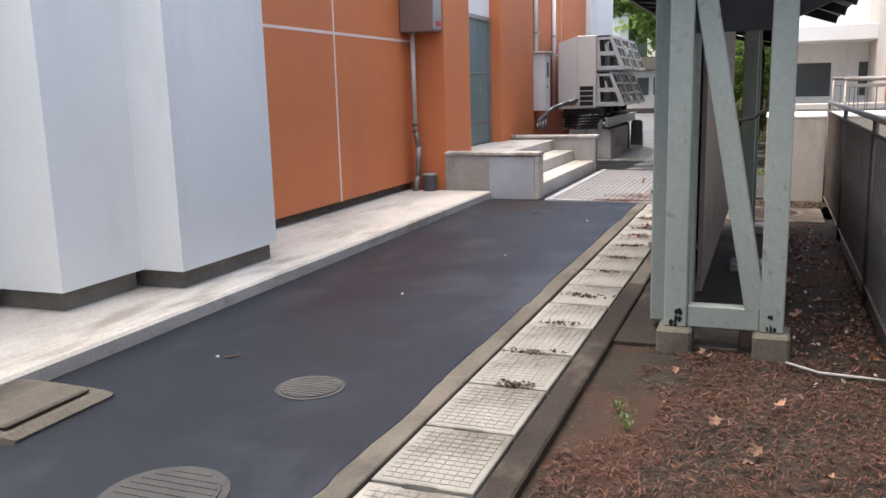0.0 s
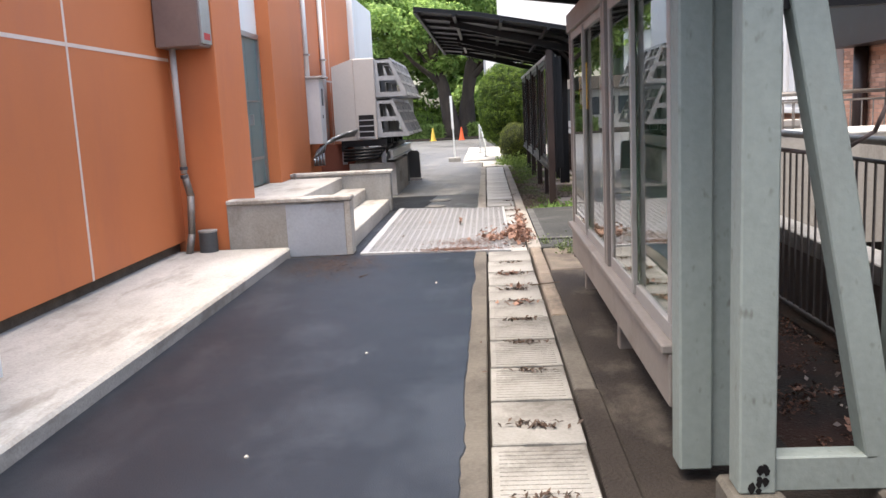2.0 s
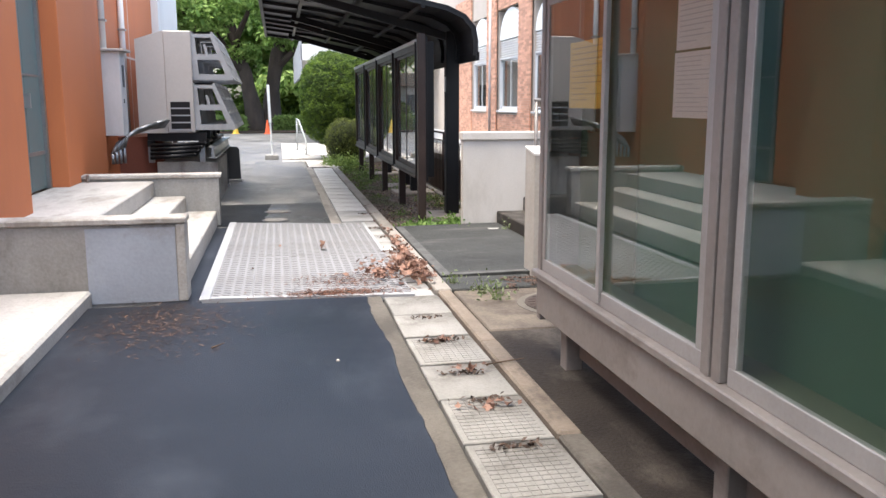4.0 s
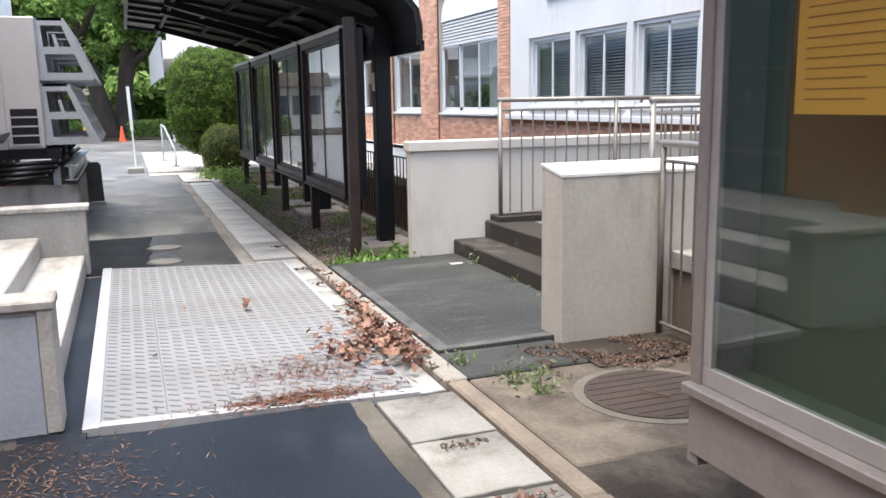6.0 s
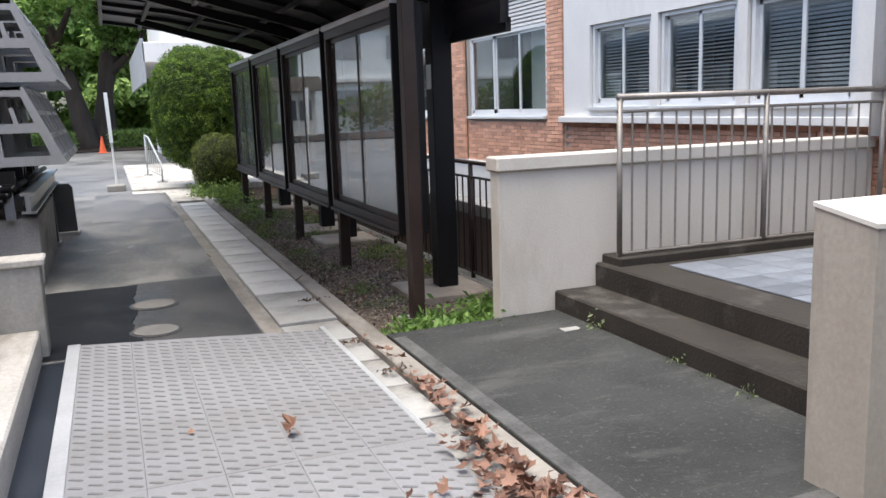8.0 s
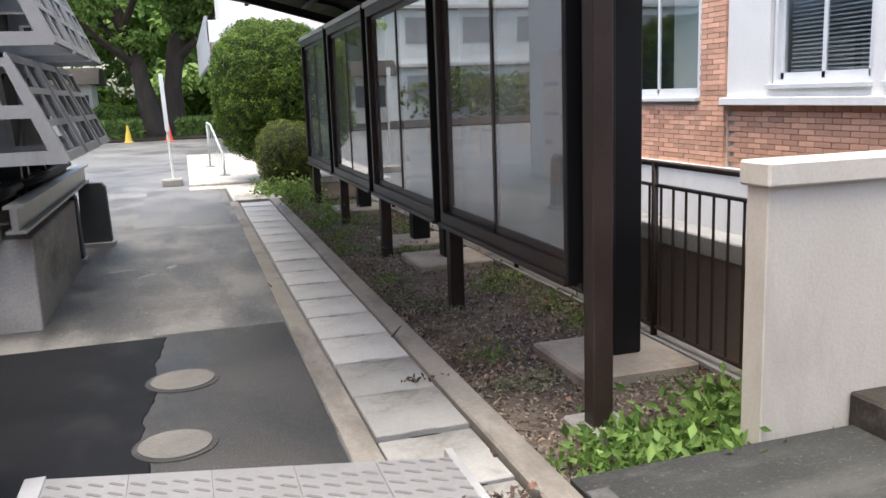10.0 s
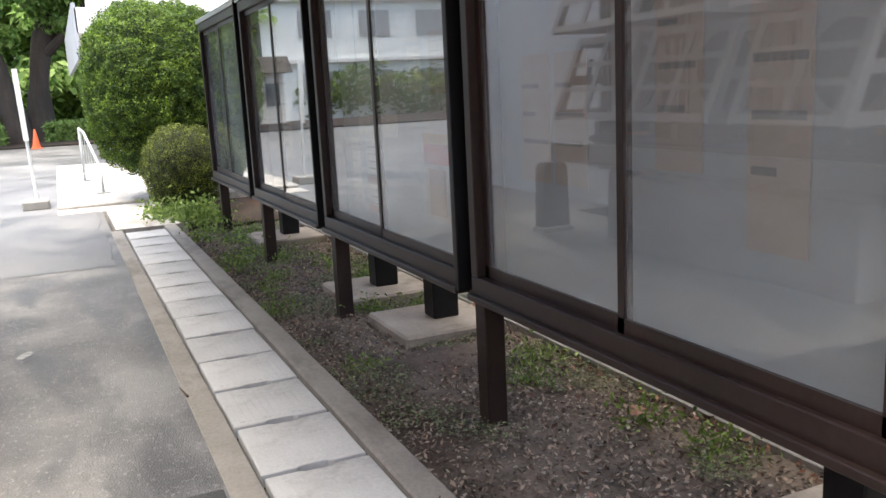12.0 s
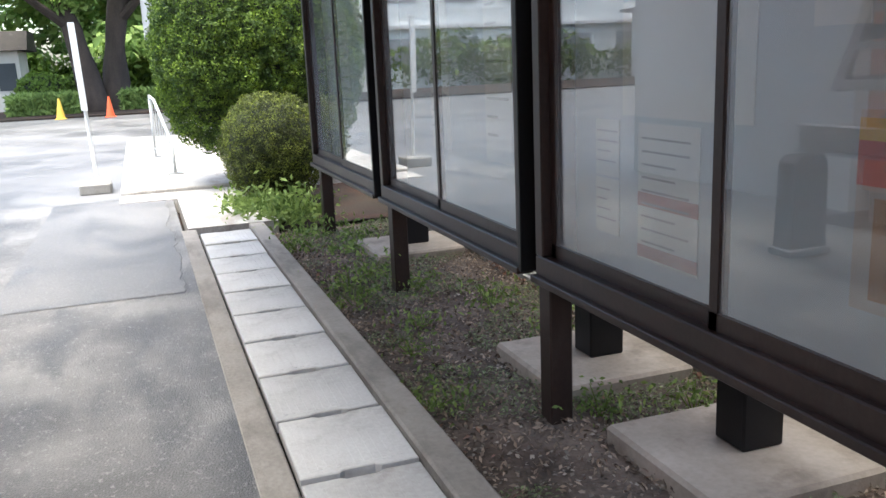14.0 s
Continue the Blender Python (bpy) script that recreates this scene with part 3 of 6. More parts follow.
# ---- left: white block and orange wing ----
w = thing("wall_white", "white painted stepped wall with a dark recessed plinth", "wall", kind="structure")
for x, y0, y1 in ((-3.95, 4.90, 6.16), (-4.31, 4.12, 4.90), (-4.86, -10, 4.12)):
    part("wall_block", boxes((-12, x, y0, y1, 0.25, 4.3)), M_WHITE, w)
    part("plinth", boxes((-12, x - 0.06, y0 + 0.06, y1 - 0.02, -0.1, 0.25)), M_PLINTHG, w)
w = thing("wall_orange", "orange clad wall with pale joints between the panels", "wall", kind="structure")
part("backing", boxes((-12, -4.812, 6.16, 11.3, 0.22, 4.3), (-12, -4.575, 16.6, 22.3, 0.18, 4.3), (-12, -4.80, 11.3, 16.6, -0.1, 4.3)), M_CAULK, w)
part("plinth", boxes((-12, -4.86, 6.16, 11.2, -0.1, 0.22)), M_PLINTH, w)
part("plinth", boxes((-12, -4.64, 16.6, 22.3, -0.1, 0.18)), M_PLINTH, w)
for y0, y1 in ((6.16, 8.945), (8.972, 11.22)):
    for z0, z1 in ((0.22, 2.185), (2.21, 4.3),):
        part("panel", boxes((-4.814, -4.79, y0, y1, z0, z1), bev=0.003), M_ORANGE, w)
for y0, y1 in ((16.85, 19.5), (19.525, 22.3)):
    for z0, z1 in ((0.18, 2.22), (2.245, 4.3),):
        part("panel", boxes((-4.574, -4.55, y0, y1, z0, z1), bev=0.003), M_ORANGE, w)
for y0, y1 in ((6.16, 8.945), (8.972, 11.2)):
    for z in (2.185,):
        part("joint", boxes((-4.81, -4.787, y0, y1, z - 0.004, z + 0.029)), M_CAULK, w)
part("joint", boxes((-4.81, -4.786, 8.942, 8.975, 0.22, 4.3)), M_CAULK, w)
part("joint", boxes((-4.57, -4.547, 16.85, 22.3, 2.216, 2.249)), M_CAULK, w)
part("joint", boxes((-4.57, -4.546, 19.496, 19.529, 0.18, 4.3)), M_CAULK, w)
struct("column_1", boxes((-5.2, -4.27, 11.20, 12.28, 0.05, 4.3), bev=0.006), M_ORANGE, "orange rendered pier beside the doorway", "pier")
struct("column_2", boxes((-5.2, -4.50, 14.62, 16.85, 0.57, 4.3), bev=0.006), M_ORANGE, "orange rendered pier beside the doorway", "pier")
struct("wall_far_white", boxes((-12, -4.42, 22.31, 25.6, -0.1, 4.3)), M_WHITE, "white painted end wall beyond the orange cladding", "wall")
d = thing("door_1", "closed teal steel door in an orange recess above the steps", "door", kind="structure")
part("recess_wall", boxes((-4.80, -4.70, 12.28, 13.36, 0.57, 4.3)), M_ORANGE, d)
part("door_frame", boxes((-4.80, -4.68, 13.36, 13.43, 0.57, 2.75), (-4.80, -4.68, 14.54, 14.61, 0.57, 2.75), (-4.80, -4.68, 13.43, 14.54, 2.68, 2.75)), M_STEEL, d)
part("door_leaf", boxes((-4.78, -4.72, 13.43, 13.98, 0.58, 2.68)), M_DOOR, d)
part("door_leaf", boxes((-4.78, -4.72, 13.99, 14.54, 0.58, 2.68)), M_DOOR, d)
part("kick_rail", boxes((-4.78, -4.71, 13.43, 14.54, 0.95, 0.99)), M_STEEL, d)
part("push_rail", boxes((-4.78, -4.71, 13.43, 14.54, 1.78, 1.80)), M_STEEL, d)
part("handle", boxes((-4.72, -4.66, 13.93, 13.97, 1.45, 1.6)), M_STEEL, d, "steel pull handle")
part("overpanel", boxes((-4.79, -4.7, 13.36, 14.61, 2.75, 4.3)), M_WHITE, d)

b = thing("junction_box", "brown enamelled cabinet on the orange wall", "electrical box")
part("body", boxes((-4.78, -4.30, 10.85, 11.19, 2.30, 3.4), bev=0.012), M_BROWNBOX, b)
part("side_door", boxes((-4.305, -4.28, 10.87, 11.17, 2.33, 3.38), bev=0.006), M_STEEL, b, "grey side cover")
part("sticker", boxes((-4.282, -4.277, 10.93, 11.12, 2.37, 2.44)), M_RED, b, "small red warning sticker")
c = thing("downpipe", "grey steel conduit with a bent lower end", "pipe")
part("pipe", pipe(bmesh.new(), [(-4.66, 11.0, 2.32), (-4.66, 11.0, 0.98)], 0.033), M_ACBEIGE, c, smooth=True)
for z in (1.02, 0.93):
    part("coupling", disc(bmesh.new(), -4.66, 11.0, z, z + 0.035, 0.043, 12), M_DKGREY, c)
part("lower_pipe", pipe(bmesh.new(), [(-4.66, 11.0, 0.97), (-4.62, 11.02, 0.74), (-4.64, 11.0, 0.32), (-4.68, 10.98, 0.10)], 0.040), M_FENCE, c, smooth=True)
c = thing("concrete_drum", "short grey concrete drum at the wall's foot", "drum")
part("body", disc(bmesh.new(), -4.48, 11.05, 0.105, 0.33, 0.10), M_DKGREY, c)
part("rim", disc(bmesh.new(), -4.48, 11.05, 0.33, 0.35, 0.105), M_CONC, c)

# Two walls out of view, added to darken the near ground.
struct("shade_wall_behind", boxes((-12, 4.2, -3.6, -3.3, -0.15, 5.2)), M_WALLW, "unseen plain wall added behind the lane to shade it", "wall")
struct("shade_wall_right", boxes((3.62, 3.9, -3.3, 8.98, -1.3, 5.6)), M_FACADE, "unseen plain wall added across the light court to shade it", "wall")

# steps
s = thing("entrance_steps", "three concrete steps between low side walls", "steps", kind="structure")
for i in range(3):
    part("step", boxes((-4.69, -2.96 - 0.36 * i, 11.36, 15.2, -0.1 if i == 0 else 0.19 * i, 0.19 * (i + 1)), bev=0.012), M_APRON, s)
for y0 in (11.15, 15.21):
    part("side_wall", boxes((-4.28 if y0 < 12 else -4.5, -2.92, y0, y0 + 0.2, -0.1, 0.60), bev=0.006), M_CONC, s)
    part("coping", boxes((-4.28 if y0 < 12 else -4.52, -2.89, y0 - 0.02, y0 + 0.22, 0.60, 0.65), bev=0.010), M_APRON, s)
part("cement_patch", boxes((-3.62, -2.975, 11.143, 11.16, 0.0, 0.575)), M_CEMENT, s, "smooth grey cement patch")
part("end_trim", boxes((-2.97, -2.90, 11.135, 11.36, 0.0, 0.60), bev=0.008), M_APRON, s, "pale end edge of the side wall")
part("drain_pipe", pipe(bmesh.new(), [(-4.42, 15.15, 0.52), (-4.42, 15.15, 0.66)], 0.02), M_FENCE, s)

# meter cabinet and conduits
c = thing("meter_cabinet", "pale grey meter cabinet with a small window", "electrical box")
part("body", boxes((-4.56, -4.28, 16.95, 17.35, 1.05, 2.2), bev=0.008), M_FACADE, c)
part("hood", boxes((-4.57, -4.20, 16.90, 17.40, 2.2, 2.235), bev=0.006), M_ACBEIGE, c)
part("window", boxes((-4.285, -4.275, 17.07, 17.22, 1.72, 2.02)), M_DKGREY, c, "dark meter window")
part("lock", boxes((-4.285, -4.268, 17.08, 17.11, 1.5, 1.56)), M_DKGREY, c)
for i in range(4):
    t = thing("conduit", "bent grey conduit below the meter cabinet", "pipe", group="conduits below the meter")
    k = 0.045 * i
    part("pipe", pipe(bmesh.new(), [(-4.46 + k, 17.0 + k, 0.66), (-4.46 + k, 17.0 + k, 0.80 + 0.03 * i), (-4.40 + k, 17.06, 0.94 + 0.03 * i), (-4.28 + k, 17.2, 1.04 + 0.03 * i), (-4.05 + k, 17.45, 1.14 + 0.025 * i), (-3.84 + 0.5 * k, 17.73, 1.16 + 0.03 * i)], 0.024, 8), M_STEEL, t, smooth=True)
for y, z0 in ((17.05, 2.2), (18.6, 1.0)):
    t = thing("wall_pipe", "white vertical pipe on the orange wall", "pipe", group="wall pipes")
    part("pipe", pipe(bmesh.new(), [(-4.50, y, z0), (-4.50, y, 4.3)], 0.045), M_WHITE, t, smooth=True)
    for z in (2.6, 4.0):
        part("clamp", boxes((-4.56, -4.44, y - 0.06, y + 0.06, z, z + 0.03)), M_STEEL, t)
# Darkened orange: the wall's shade is put into this block's colour.
struct("wall_stub_orange", boxes((-4.56, -3.92, 18.0, 18.2, -0.1, 1.0)), surf("shaded_orange", (0.26, 0.085, 0.05), (0.18, 0.055, 0.034), 0.8), "low orange wall under the conduits, shade put into its colour", "wall")

# air conditioners with wind guards
def guard(y0, y1, z0, z1, parent):
    """A flared grey wind guard in front of one fan, its side cheeks pierced."""
    xa, xb, xc = -3.40, -3.12, -2.82
    g = part("wind_guard", boxes((xa - 0.01, xa + 0.02, y0, y0 + 0.06, z0, z1), (xa - 0.01, xa + 0.02, y1 - 0.06, y1, z0, z1), (xa, xb, y0, y1, z1 - 0.03, z1)), M_ACGREY, parent)
    for y in (y0, y1 - 0.025):
        bm = bmesh.new()
        h = z1 - z0
        outline = [(xa, z0), (xc, z0 + 0.02), (xb, z1), (xa, z1)]
        def at(u, v):
            x_out = xc + (xb - xc) * v
            return (xa + (x_out - xa) * u, z0 + h * v)
        for u0, u1, v0, v1 in ((0, 0.16, 0, 1), (0.86, 1, 0, 1), (0.16, 0.86, 0, 0.12), (0.16, 0.86, 0.42, 0.54), (0.16, 0.86, 0.88, 1), (0.46, 0.56, 0.54, 0.74)):
            prism(bm, [at(u0, v0), at(u1, v0), at(u1, v1), at(u0, v1)], "y", y, y + 0.025)
        part("cheek", bm, M_ACGREY, g)
    bm = bmesh.new()
    def front(a, c, v0, v1):
        p0, p1 = (xc + (xb - xc) * v0, z0 + (z1 - z0) * v0), (xc + (xb - xc) * v1, z0 + (z1 - z0) * v1)
        prism(bm, [p0, (p0[0] + 0.02, p0[1]), (p1[0] + 0.02, p1[1]), p1], "y", a, c)
    for v0, v1 in ((0.02, 0.10), (0.34, 0.40), (0.64, 0.70), (0.92, 1.0)):
        front(y0, y1, v0, v1)
    ym = (y0 + y1) / 2
    for a, c in ((y0, y0 + 0.07), (ym - 0.03, ym + 0.03), (y1 - 0.07, y1)):
        for v0, v1 in ((0.10, 0.34), (0.40, 0.64), (0.70, 0.92)):
            front(a, c, v0, v1)
    part("front_lattice", bm, M_ACGREY, g)


def ac_unit(y0):
    a = thing("air_conditioner", "beige outdoor air conditioning unit with flared grey wind guards", "air conditioner", group="outdoor air conditioners")
    y1 = y0 + 1.0
    part("casing", boxes((-3.80, -3.40, y0, y1, 1.06, 2.55), bev=0.015), M_ACBEIGE, a)
    bm = bmesh.new()
    prism(bm, [(-4.2, 1.06), (-3.8, 1.06), (-3.8, 2.55), (-4.2, 2.42)], "y", y0 + 0.01, y1 - 0.01)
    part("rear_hood", bm, M_ACBEIGE, a)
    part("vent_recess", boxes((-3.74, -3.46, y0 - 0.006, y0 + 0.01, 1.10, 1.52)), M_BLACK, a, "dark side vent")
    for k in range(4):
        part("vent_bar", boxes((-3.75, -3.45, y0 - 0.014, y0 - 0.004, 1.10 + 0.105 * k, 1.12 + 0.105 * k)), M_ACGREY, a)
    for z0 in (1.10, 1.84):
        guard(y0 + 0.04, y1 - 0.04, z0, z0 + 0.70, a)
        part("fan_grille", tube(bmesh.new(), (-3.41, y0 + 0.5, z0 + 0.35), (-3.38, y0 + 0.5, z0 + 0.35), 0.3, n=24), M_BLACK, a)
    part("stand", boxes((-4.1, -3.25, y0 + 0.05, y0 + 0.13, 0.94, 1.06), (-4.1, -3.25, y1 - 0.13, y1 - 0.05, 0.94, 1.06), (-3.36, -3.28, y0, y1, 0.86, 0.95), (-4.1, -4.02, y0, y1, 0.86, 0.95)), M_BLACK, a, "black steel stand")
    for y in (y0 + 0.09, y1 - 0.09):
        for x in (-4.06, -3.32):
            part("foot", boxes((x - 0.04, x + 0.04, y - 0.04, y + 0.04, 0.62, 0.87)), M_STEEL, a)
for i in range(3):
    ac_unit(17.75 + 1.1 * i)
struct("plinth_ac", boxes((-4.0, -3.11, 17.9, 20.2, -0.1, 0.62), bev=0.01), M_APRON, "pale concrete base under the air conditioners", "base")
t = thing("support_beam", "long steel beam carrying the air conditioners", "beam")
part("beam", boxes((-3.22, -3.10, 17.7, 21.5, 0.84, 0.86), (-3.18, -3.14, 17.7, 21.5, 0.70, 0.84), (-3.22, -3.10, 17.7, 21.5, 0.68, 0.70)), M_STEEL, t)
for k in range(4):
    t = thing("refrigerant_pipe", "black insulated pipe under the air conditioners", "pipe", group="insulated pipes")
    part("pipe", pipe(bmesh.new(), [(-4.05, 17.62 + 0.03 * k, 0.70 + 0.06 * k), (-3.42 + 0.05 * k, 17.66 + 0.03 * k, 0.74 + 0.055 * k), (-3.38 + 0.05 * k, 18.4, 0.78 + 0.05 * k), (-3.36 + 0.05 * k, 20.9, 0.76 + 0.05 * k)], 0.028, 8), M_BLACK, t, smooth=True)
for x, y in ((-3.40, 20.35), (-3.22, 21.3)):
    t = thing("concrete_slab", "dark grey upright slab with a rounded top", "slab", group="upright slabs")
    part("body", prism(bmesh.new(), [(x, -0.02), (x + 0.30, -0.02), (x + 0.28, 0.62), (x + 0.24, 0.67), (x + 0.06, 0.67), (x + 0.02, 0.62)], "y", y, y + 0.16), M_DKGREY, t)
    part("base", boxes((x - 0.02, x + 0.32, y - 0.03, y + 0.19, -0.02, 0.05), bev=0.008), M_ACGREY, t)

# manholes in the lanes
M_COVERGREY = surf("cement_cover", (0.175, 0.168, 0.155), (0.095, 0.09, 0.082), 0.85, big=4, fine=60, bump=0.4)
M_DUSTIRON = surf("dusty_iron", (0.05, 0.05, 0.048), (0.022, 0.023, 0.024), 0.75, big=5, fine=60, bump=0.4)
M_IRON = surf("dull_iron", (0.085, 0.084, 0.080), (0.035, 0.035, 0.034), 0.6, 0.2, big=4, fine=60, bump=0.3)
def manhole(x, y, z, r, cover, ring, label, ribs=4):
    t = thing("manhole", label, "manhole")
    part("ring", disc(bmesh.new(), x, y, z - 0.02, z + 0.004, r), ring, t)
    cv = part("cover", disc(bmesh.new(), x, y, z - 0.02, z + 0.010, r * 0.86), cover, t)
    for k in range(-ribs, ribs + 1):
        w = math.sqrt(max(0, (r * 0.8) ** 2 - (k * r * 0.18) ** 2))
        if w > 0.02:
            part("rib", boxes((x - w, x + w, y + k * r * 0.18 - 0.006, y + k * r * 0.18 + 0.006, z + 0.009, z + 0.013)), cover, cv)
manhole(-2.16, 3.60, 0.008, 0.18, M_IRON, M_DUSTIRON, "small round concrete manhole in the dark asphalt")
manhole(-2.10, 2.38, 0.008, 0.25, M_DUSTIRON, M_DUSTIRON, "round dusty manhole cover in the dark asphalt")
manhole(-2.22, 16.43, 0.004, 0.19, M_COVERGREY, M_ASPH_MID, "round pale cement manhole cover in the worn asphalt", -1)
manhole(-2.25, 15.55, 0.004, 0.18, M_COVERGREY, M_ASPH_MID, "round pale cement manhole cover in the worn asphalt", -1)
manhole(-0.01, 10.52, -0.012, 0.43, surf("rusty_iron", (0.055, 0.036, 0.028), (0.026, 0.018, 0.014), 0.85, 0.1, big=3, fine=60, bump=0.3), M_KERB, "large rusty brown manhole cover in a concrete slab")
t = thing("stone_slab", "rough broken paving slab with a leafy edge", "slab")
bm = boxes((-3.75, -3.08, 2.55, 3.2, -0.05, 0.05), bev=0.02)
for v in bm.verts:
    v.co += Vector((rnd.uniform(-1, 1), rnd.uniform(-1, 1), rnd.uniform(-0.5, 0.5))) * 0.02
part("slab", bm, M_KERB, t)
part("top_slab", boxes((-3.7, -3.15, 2.6, 3.12, 0.05, 0.075), bev=0.01), M_KERB, t)

# ---- right: the display case ----
k = thing("display_case", "glazed notice case with green cloth on painted timber posts", "display case")
FX, Y0, Y1 = -0.62, 5.45, 9.36
part("sill_beam", boxes((FX - 0.05, FX + 0.03, Y0, Y1, 0.24, 0.47), bev=0.008), M_TAUPE, k)
part("sill_board", boxes((FX - 0.08, -0.36, Y0, Y1 + 0.02, 0.47, 0.51), bev=0.006), M_TAUPE, k)
part("bottom_beam", boxes((-0.52, -0.44, Y0, 9.1, 0.05, 0.24)), M_TAUPE, k)
part("back_panel", boxes((-0.42, -0.39, Y0, Y1, 0.51, 2.1)), M_GREENCLOTH, k, "green cloth back panel")
# Added panel: the orange wall's reflection on the cloth, put into colour.
part("reflection_panel", boxes((-0.428, -0.420, 8.50, Y1 - 0.05, 0.52, 2.1)), M_OLIVE, k, "added olive panel, the orange wall's reflection put into its colour")
part("case_floor", boxes((FX, -0.42, Y0, Y1, 0.511, 0.53)), M_OLIVE, k)
part("outer_back", boxes((-0.39, -0.36, Y0, Y1, 0.2, 2.2)), M_TAUPE, k)
part("end_wall", boxes((FX + 0.02, -0.39, Y1 - 0.03, Y1, 0.51, 2.1)), M_TAUPE, k)
part("end_wall", boxes((FX + 0.02, -0.39, Y0, Y0 + 0.03, 0.51, 2.1)), M_TIMBER, k)
part("head_beam", boxes((FX - 0.06, -0.34, Y0, Y1, 2.1, 2.25), bev=0.006), M_TAUPE, k)
for ya, yb in ((5.50, 7.18), (7.36, 9.33)):
    sash = part("sash", boxes((FX - 0.03, FX, ya, yb, 0.51, 0.58), (FX - 0.03, FX, ya, yb, 2.04, 2.1), (FX - 0.03, FX, ya, ya + 0.06, 0.58, 2.04), (FX - 0.03, FX, yb - 0.05, yb, 0.58, 2.04), bev=0.003), M_SASH, k)
    mid = 8.40 if ya > 7.2 else 6.34
    part("stile", boxes((FX - 0.045, FX - 0.02, mid - 0.02, mid + 0.02, 0.53, 2.08), bev=0.003), M_SASH, sash)
    for a, b2, dx in ((ya + 0.06, mid, 0.0), (mid, yb - 0.05, -0.012)):
        gp = part("pane", boxes((FX - 0.012 + dx, FX - 0.008 + dx, a, b2, 0.58, 2.04)), M_GLASS, sash)
        gp.visible_shadow = False
part("mid_post", boxes((FX - 0.05, FX + 0.04, 7.20, 7.26, 0.511, 2.2), (FX - 0.05, FX + 0.04, 7.28, 7.34, 0.511, 2.2), bev=0.004), M_TAUPE, k)
part("corner_post", boxes((FX - 0.04, FX + 0.06, 9.32, 9.38, 0.2, 2.2), bev=0.004), M_TAUPE, k)
part("near_post", boxes((-0.66, -0.53, 5.30, 5.44, 0.03, 2.3), bev=0.008), M_TIMBER, k)
part("near_post_board", boxes((-0.53, -0.40, 5.33, 5.41, 0.03, 2.3), bev=0.006), M_TIMBER, k)
for x, z in ((-0.47, 0.10), (0.06, 0.10)):
    p = part("post", boxes((x - 0.065, x + 0.065, 4.93, 5.06, z, 2.3), bev=0.007), M_TIMBER, k)
    chip = bmesh.new()
    for q in range(9):
        cx, cz, cw = x + rnd.uniform(-0.03, 0.03), z + rnd.uniform(0.012, 0.10), rnd.uniform(0.005, 0.014)
        prism(chip, [(cx + cw * math.cos(a) * rnd.uniform(0.6, 1.3), cz + cw * 1.5 * math.sin(a) * rnd.uniform(0.6, 1.3)) for a in (0.2, 1.2, 2.3, 3.3, 4.4, 5.4)], "y", 4.9285 - 0.0003 * q, 4.933)
    tagged(part("chipped_foot", chip, M_BLACK, p, "chipped dark paint at the foot"), kind="stuff")
    part("footing", boxes((x - 0.10, x + 0.10, 4.86, 5.12, -0.12, z), bev=0.015), M_KERB, k, "mossy concrete footing")
part("cable", pipe(bmesh.new(), [(0.00, 5.075, 2.05), (0.00, 5.08, 1.45), (-0.02, 5.12, 1.36), (-0.08, 5.2, 1.30), (-0.16, 5.35, 1.28), (-0.26, 5.6, 1.29)], 0.008, 8), M_BROWNBOX, k, "drooping dark cable", smooth=True)
part("brace", beam(bmesh.new(), (-0.36, 5.0, 2.05), (-0.03, 5.0, 0.22), 0.10, 0.115, 0.006), M_TIMBER, k)
part("rail", boxes((-0.405, -0.005, 4.95, 5.04, 0.10, 0.23), bev=0.006), M_TIMBER, k)
for y in (7.27, 9.05):
    part("leg", boxes((-0.60, -0.50, y - 0.05, y + 0.05, -0.05, 0.26), bev=0.006), M_TAUPE, k)
for y in (7.3, 9.3):
    part("rear_post", boxes((-0.21, -0.10, y - 0.06, y + 0.06, -0.08, 2.3), bev=0.006), M_TIMBER, k)
    part("rear_footing", boxes((-0.26, 0.02, y - 0.14, y + 0.14, -0.1, 0.04), bev=0.01), M_CONC, k)
bm = bmesh.new()
prism(bm, [(-1.25, 2.50), (-0.5, 2.42), (0.1, 2.32), (0.62, 2.14), (0.64, 2.19), (0.12, 2.37), (-0.5, 2.47), (-1.25, 2.55)], "y", 4.7, 9.75)
part("roof", bm, M_CANOPY, k, "dark sheet roof")
for y in (4.95, 6.3, 7.3, 8.4, 9.5):
    bm = bmesh.new()
    prism(bm, [(-1.2, 2.44), (-0.5, 2.34), (0.1, 2.22), (0.58, 2.06), (0.6, 2.13), (0.12, 2.32), (-0.5, 2.42), (-1.2, 2.50)], "y", y - 0.04, y + 0.04)
    part("rafter", bm, M_BLACK, k)
part("tie_beam", boxes((-0.4, -0.006, 4.97, 5.03, 1.78, 2.28)), M_BLACK, k, "dark board between the posts")
bm = bmesh.new()
prism(bm, [(0.126, 1.84), (0.60, 2.05), (0.58, 2.12), (0.126, 2.24)], "y", 4.97, 5.03)
part("gusset", bm, M_BLACK, k, "dark board under the roof's end")


M_YELLOWINK = surf("brown_print", (0.36, 0.20, 0.04), (0.30, 0.16, 0.03), 0.8, bump=0.0)


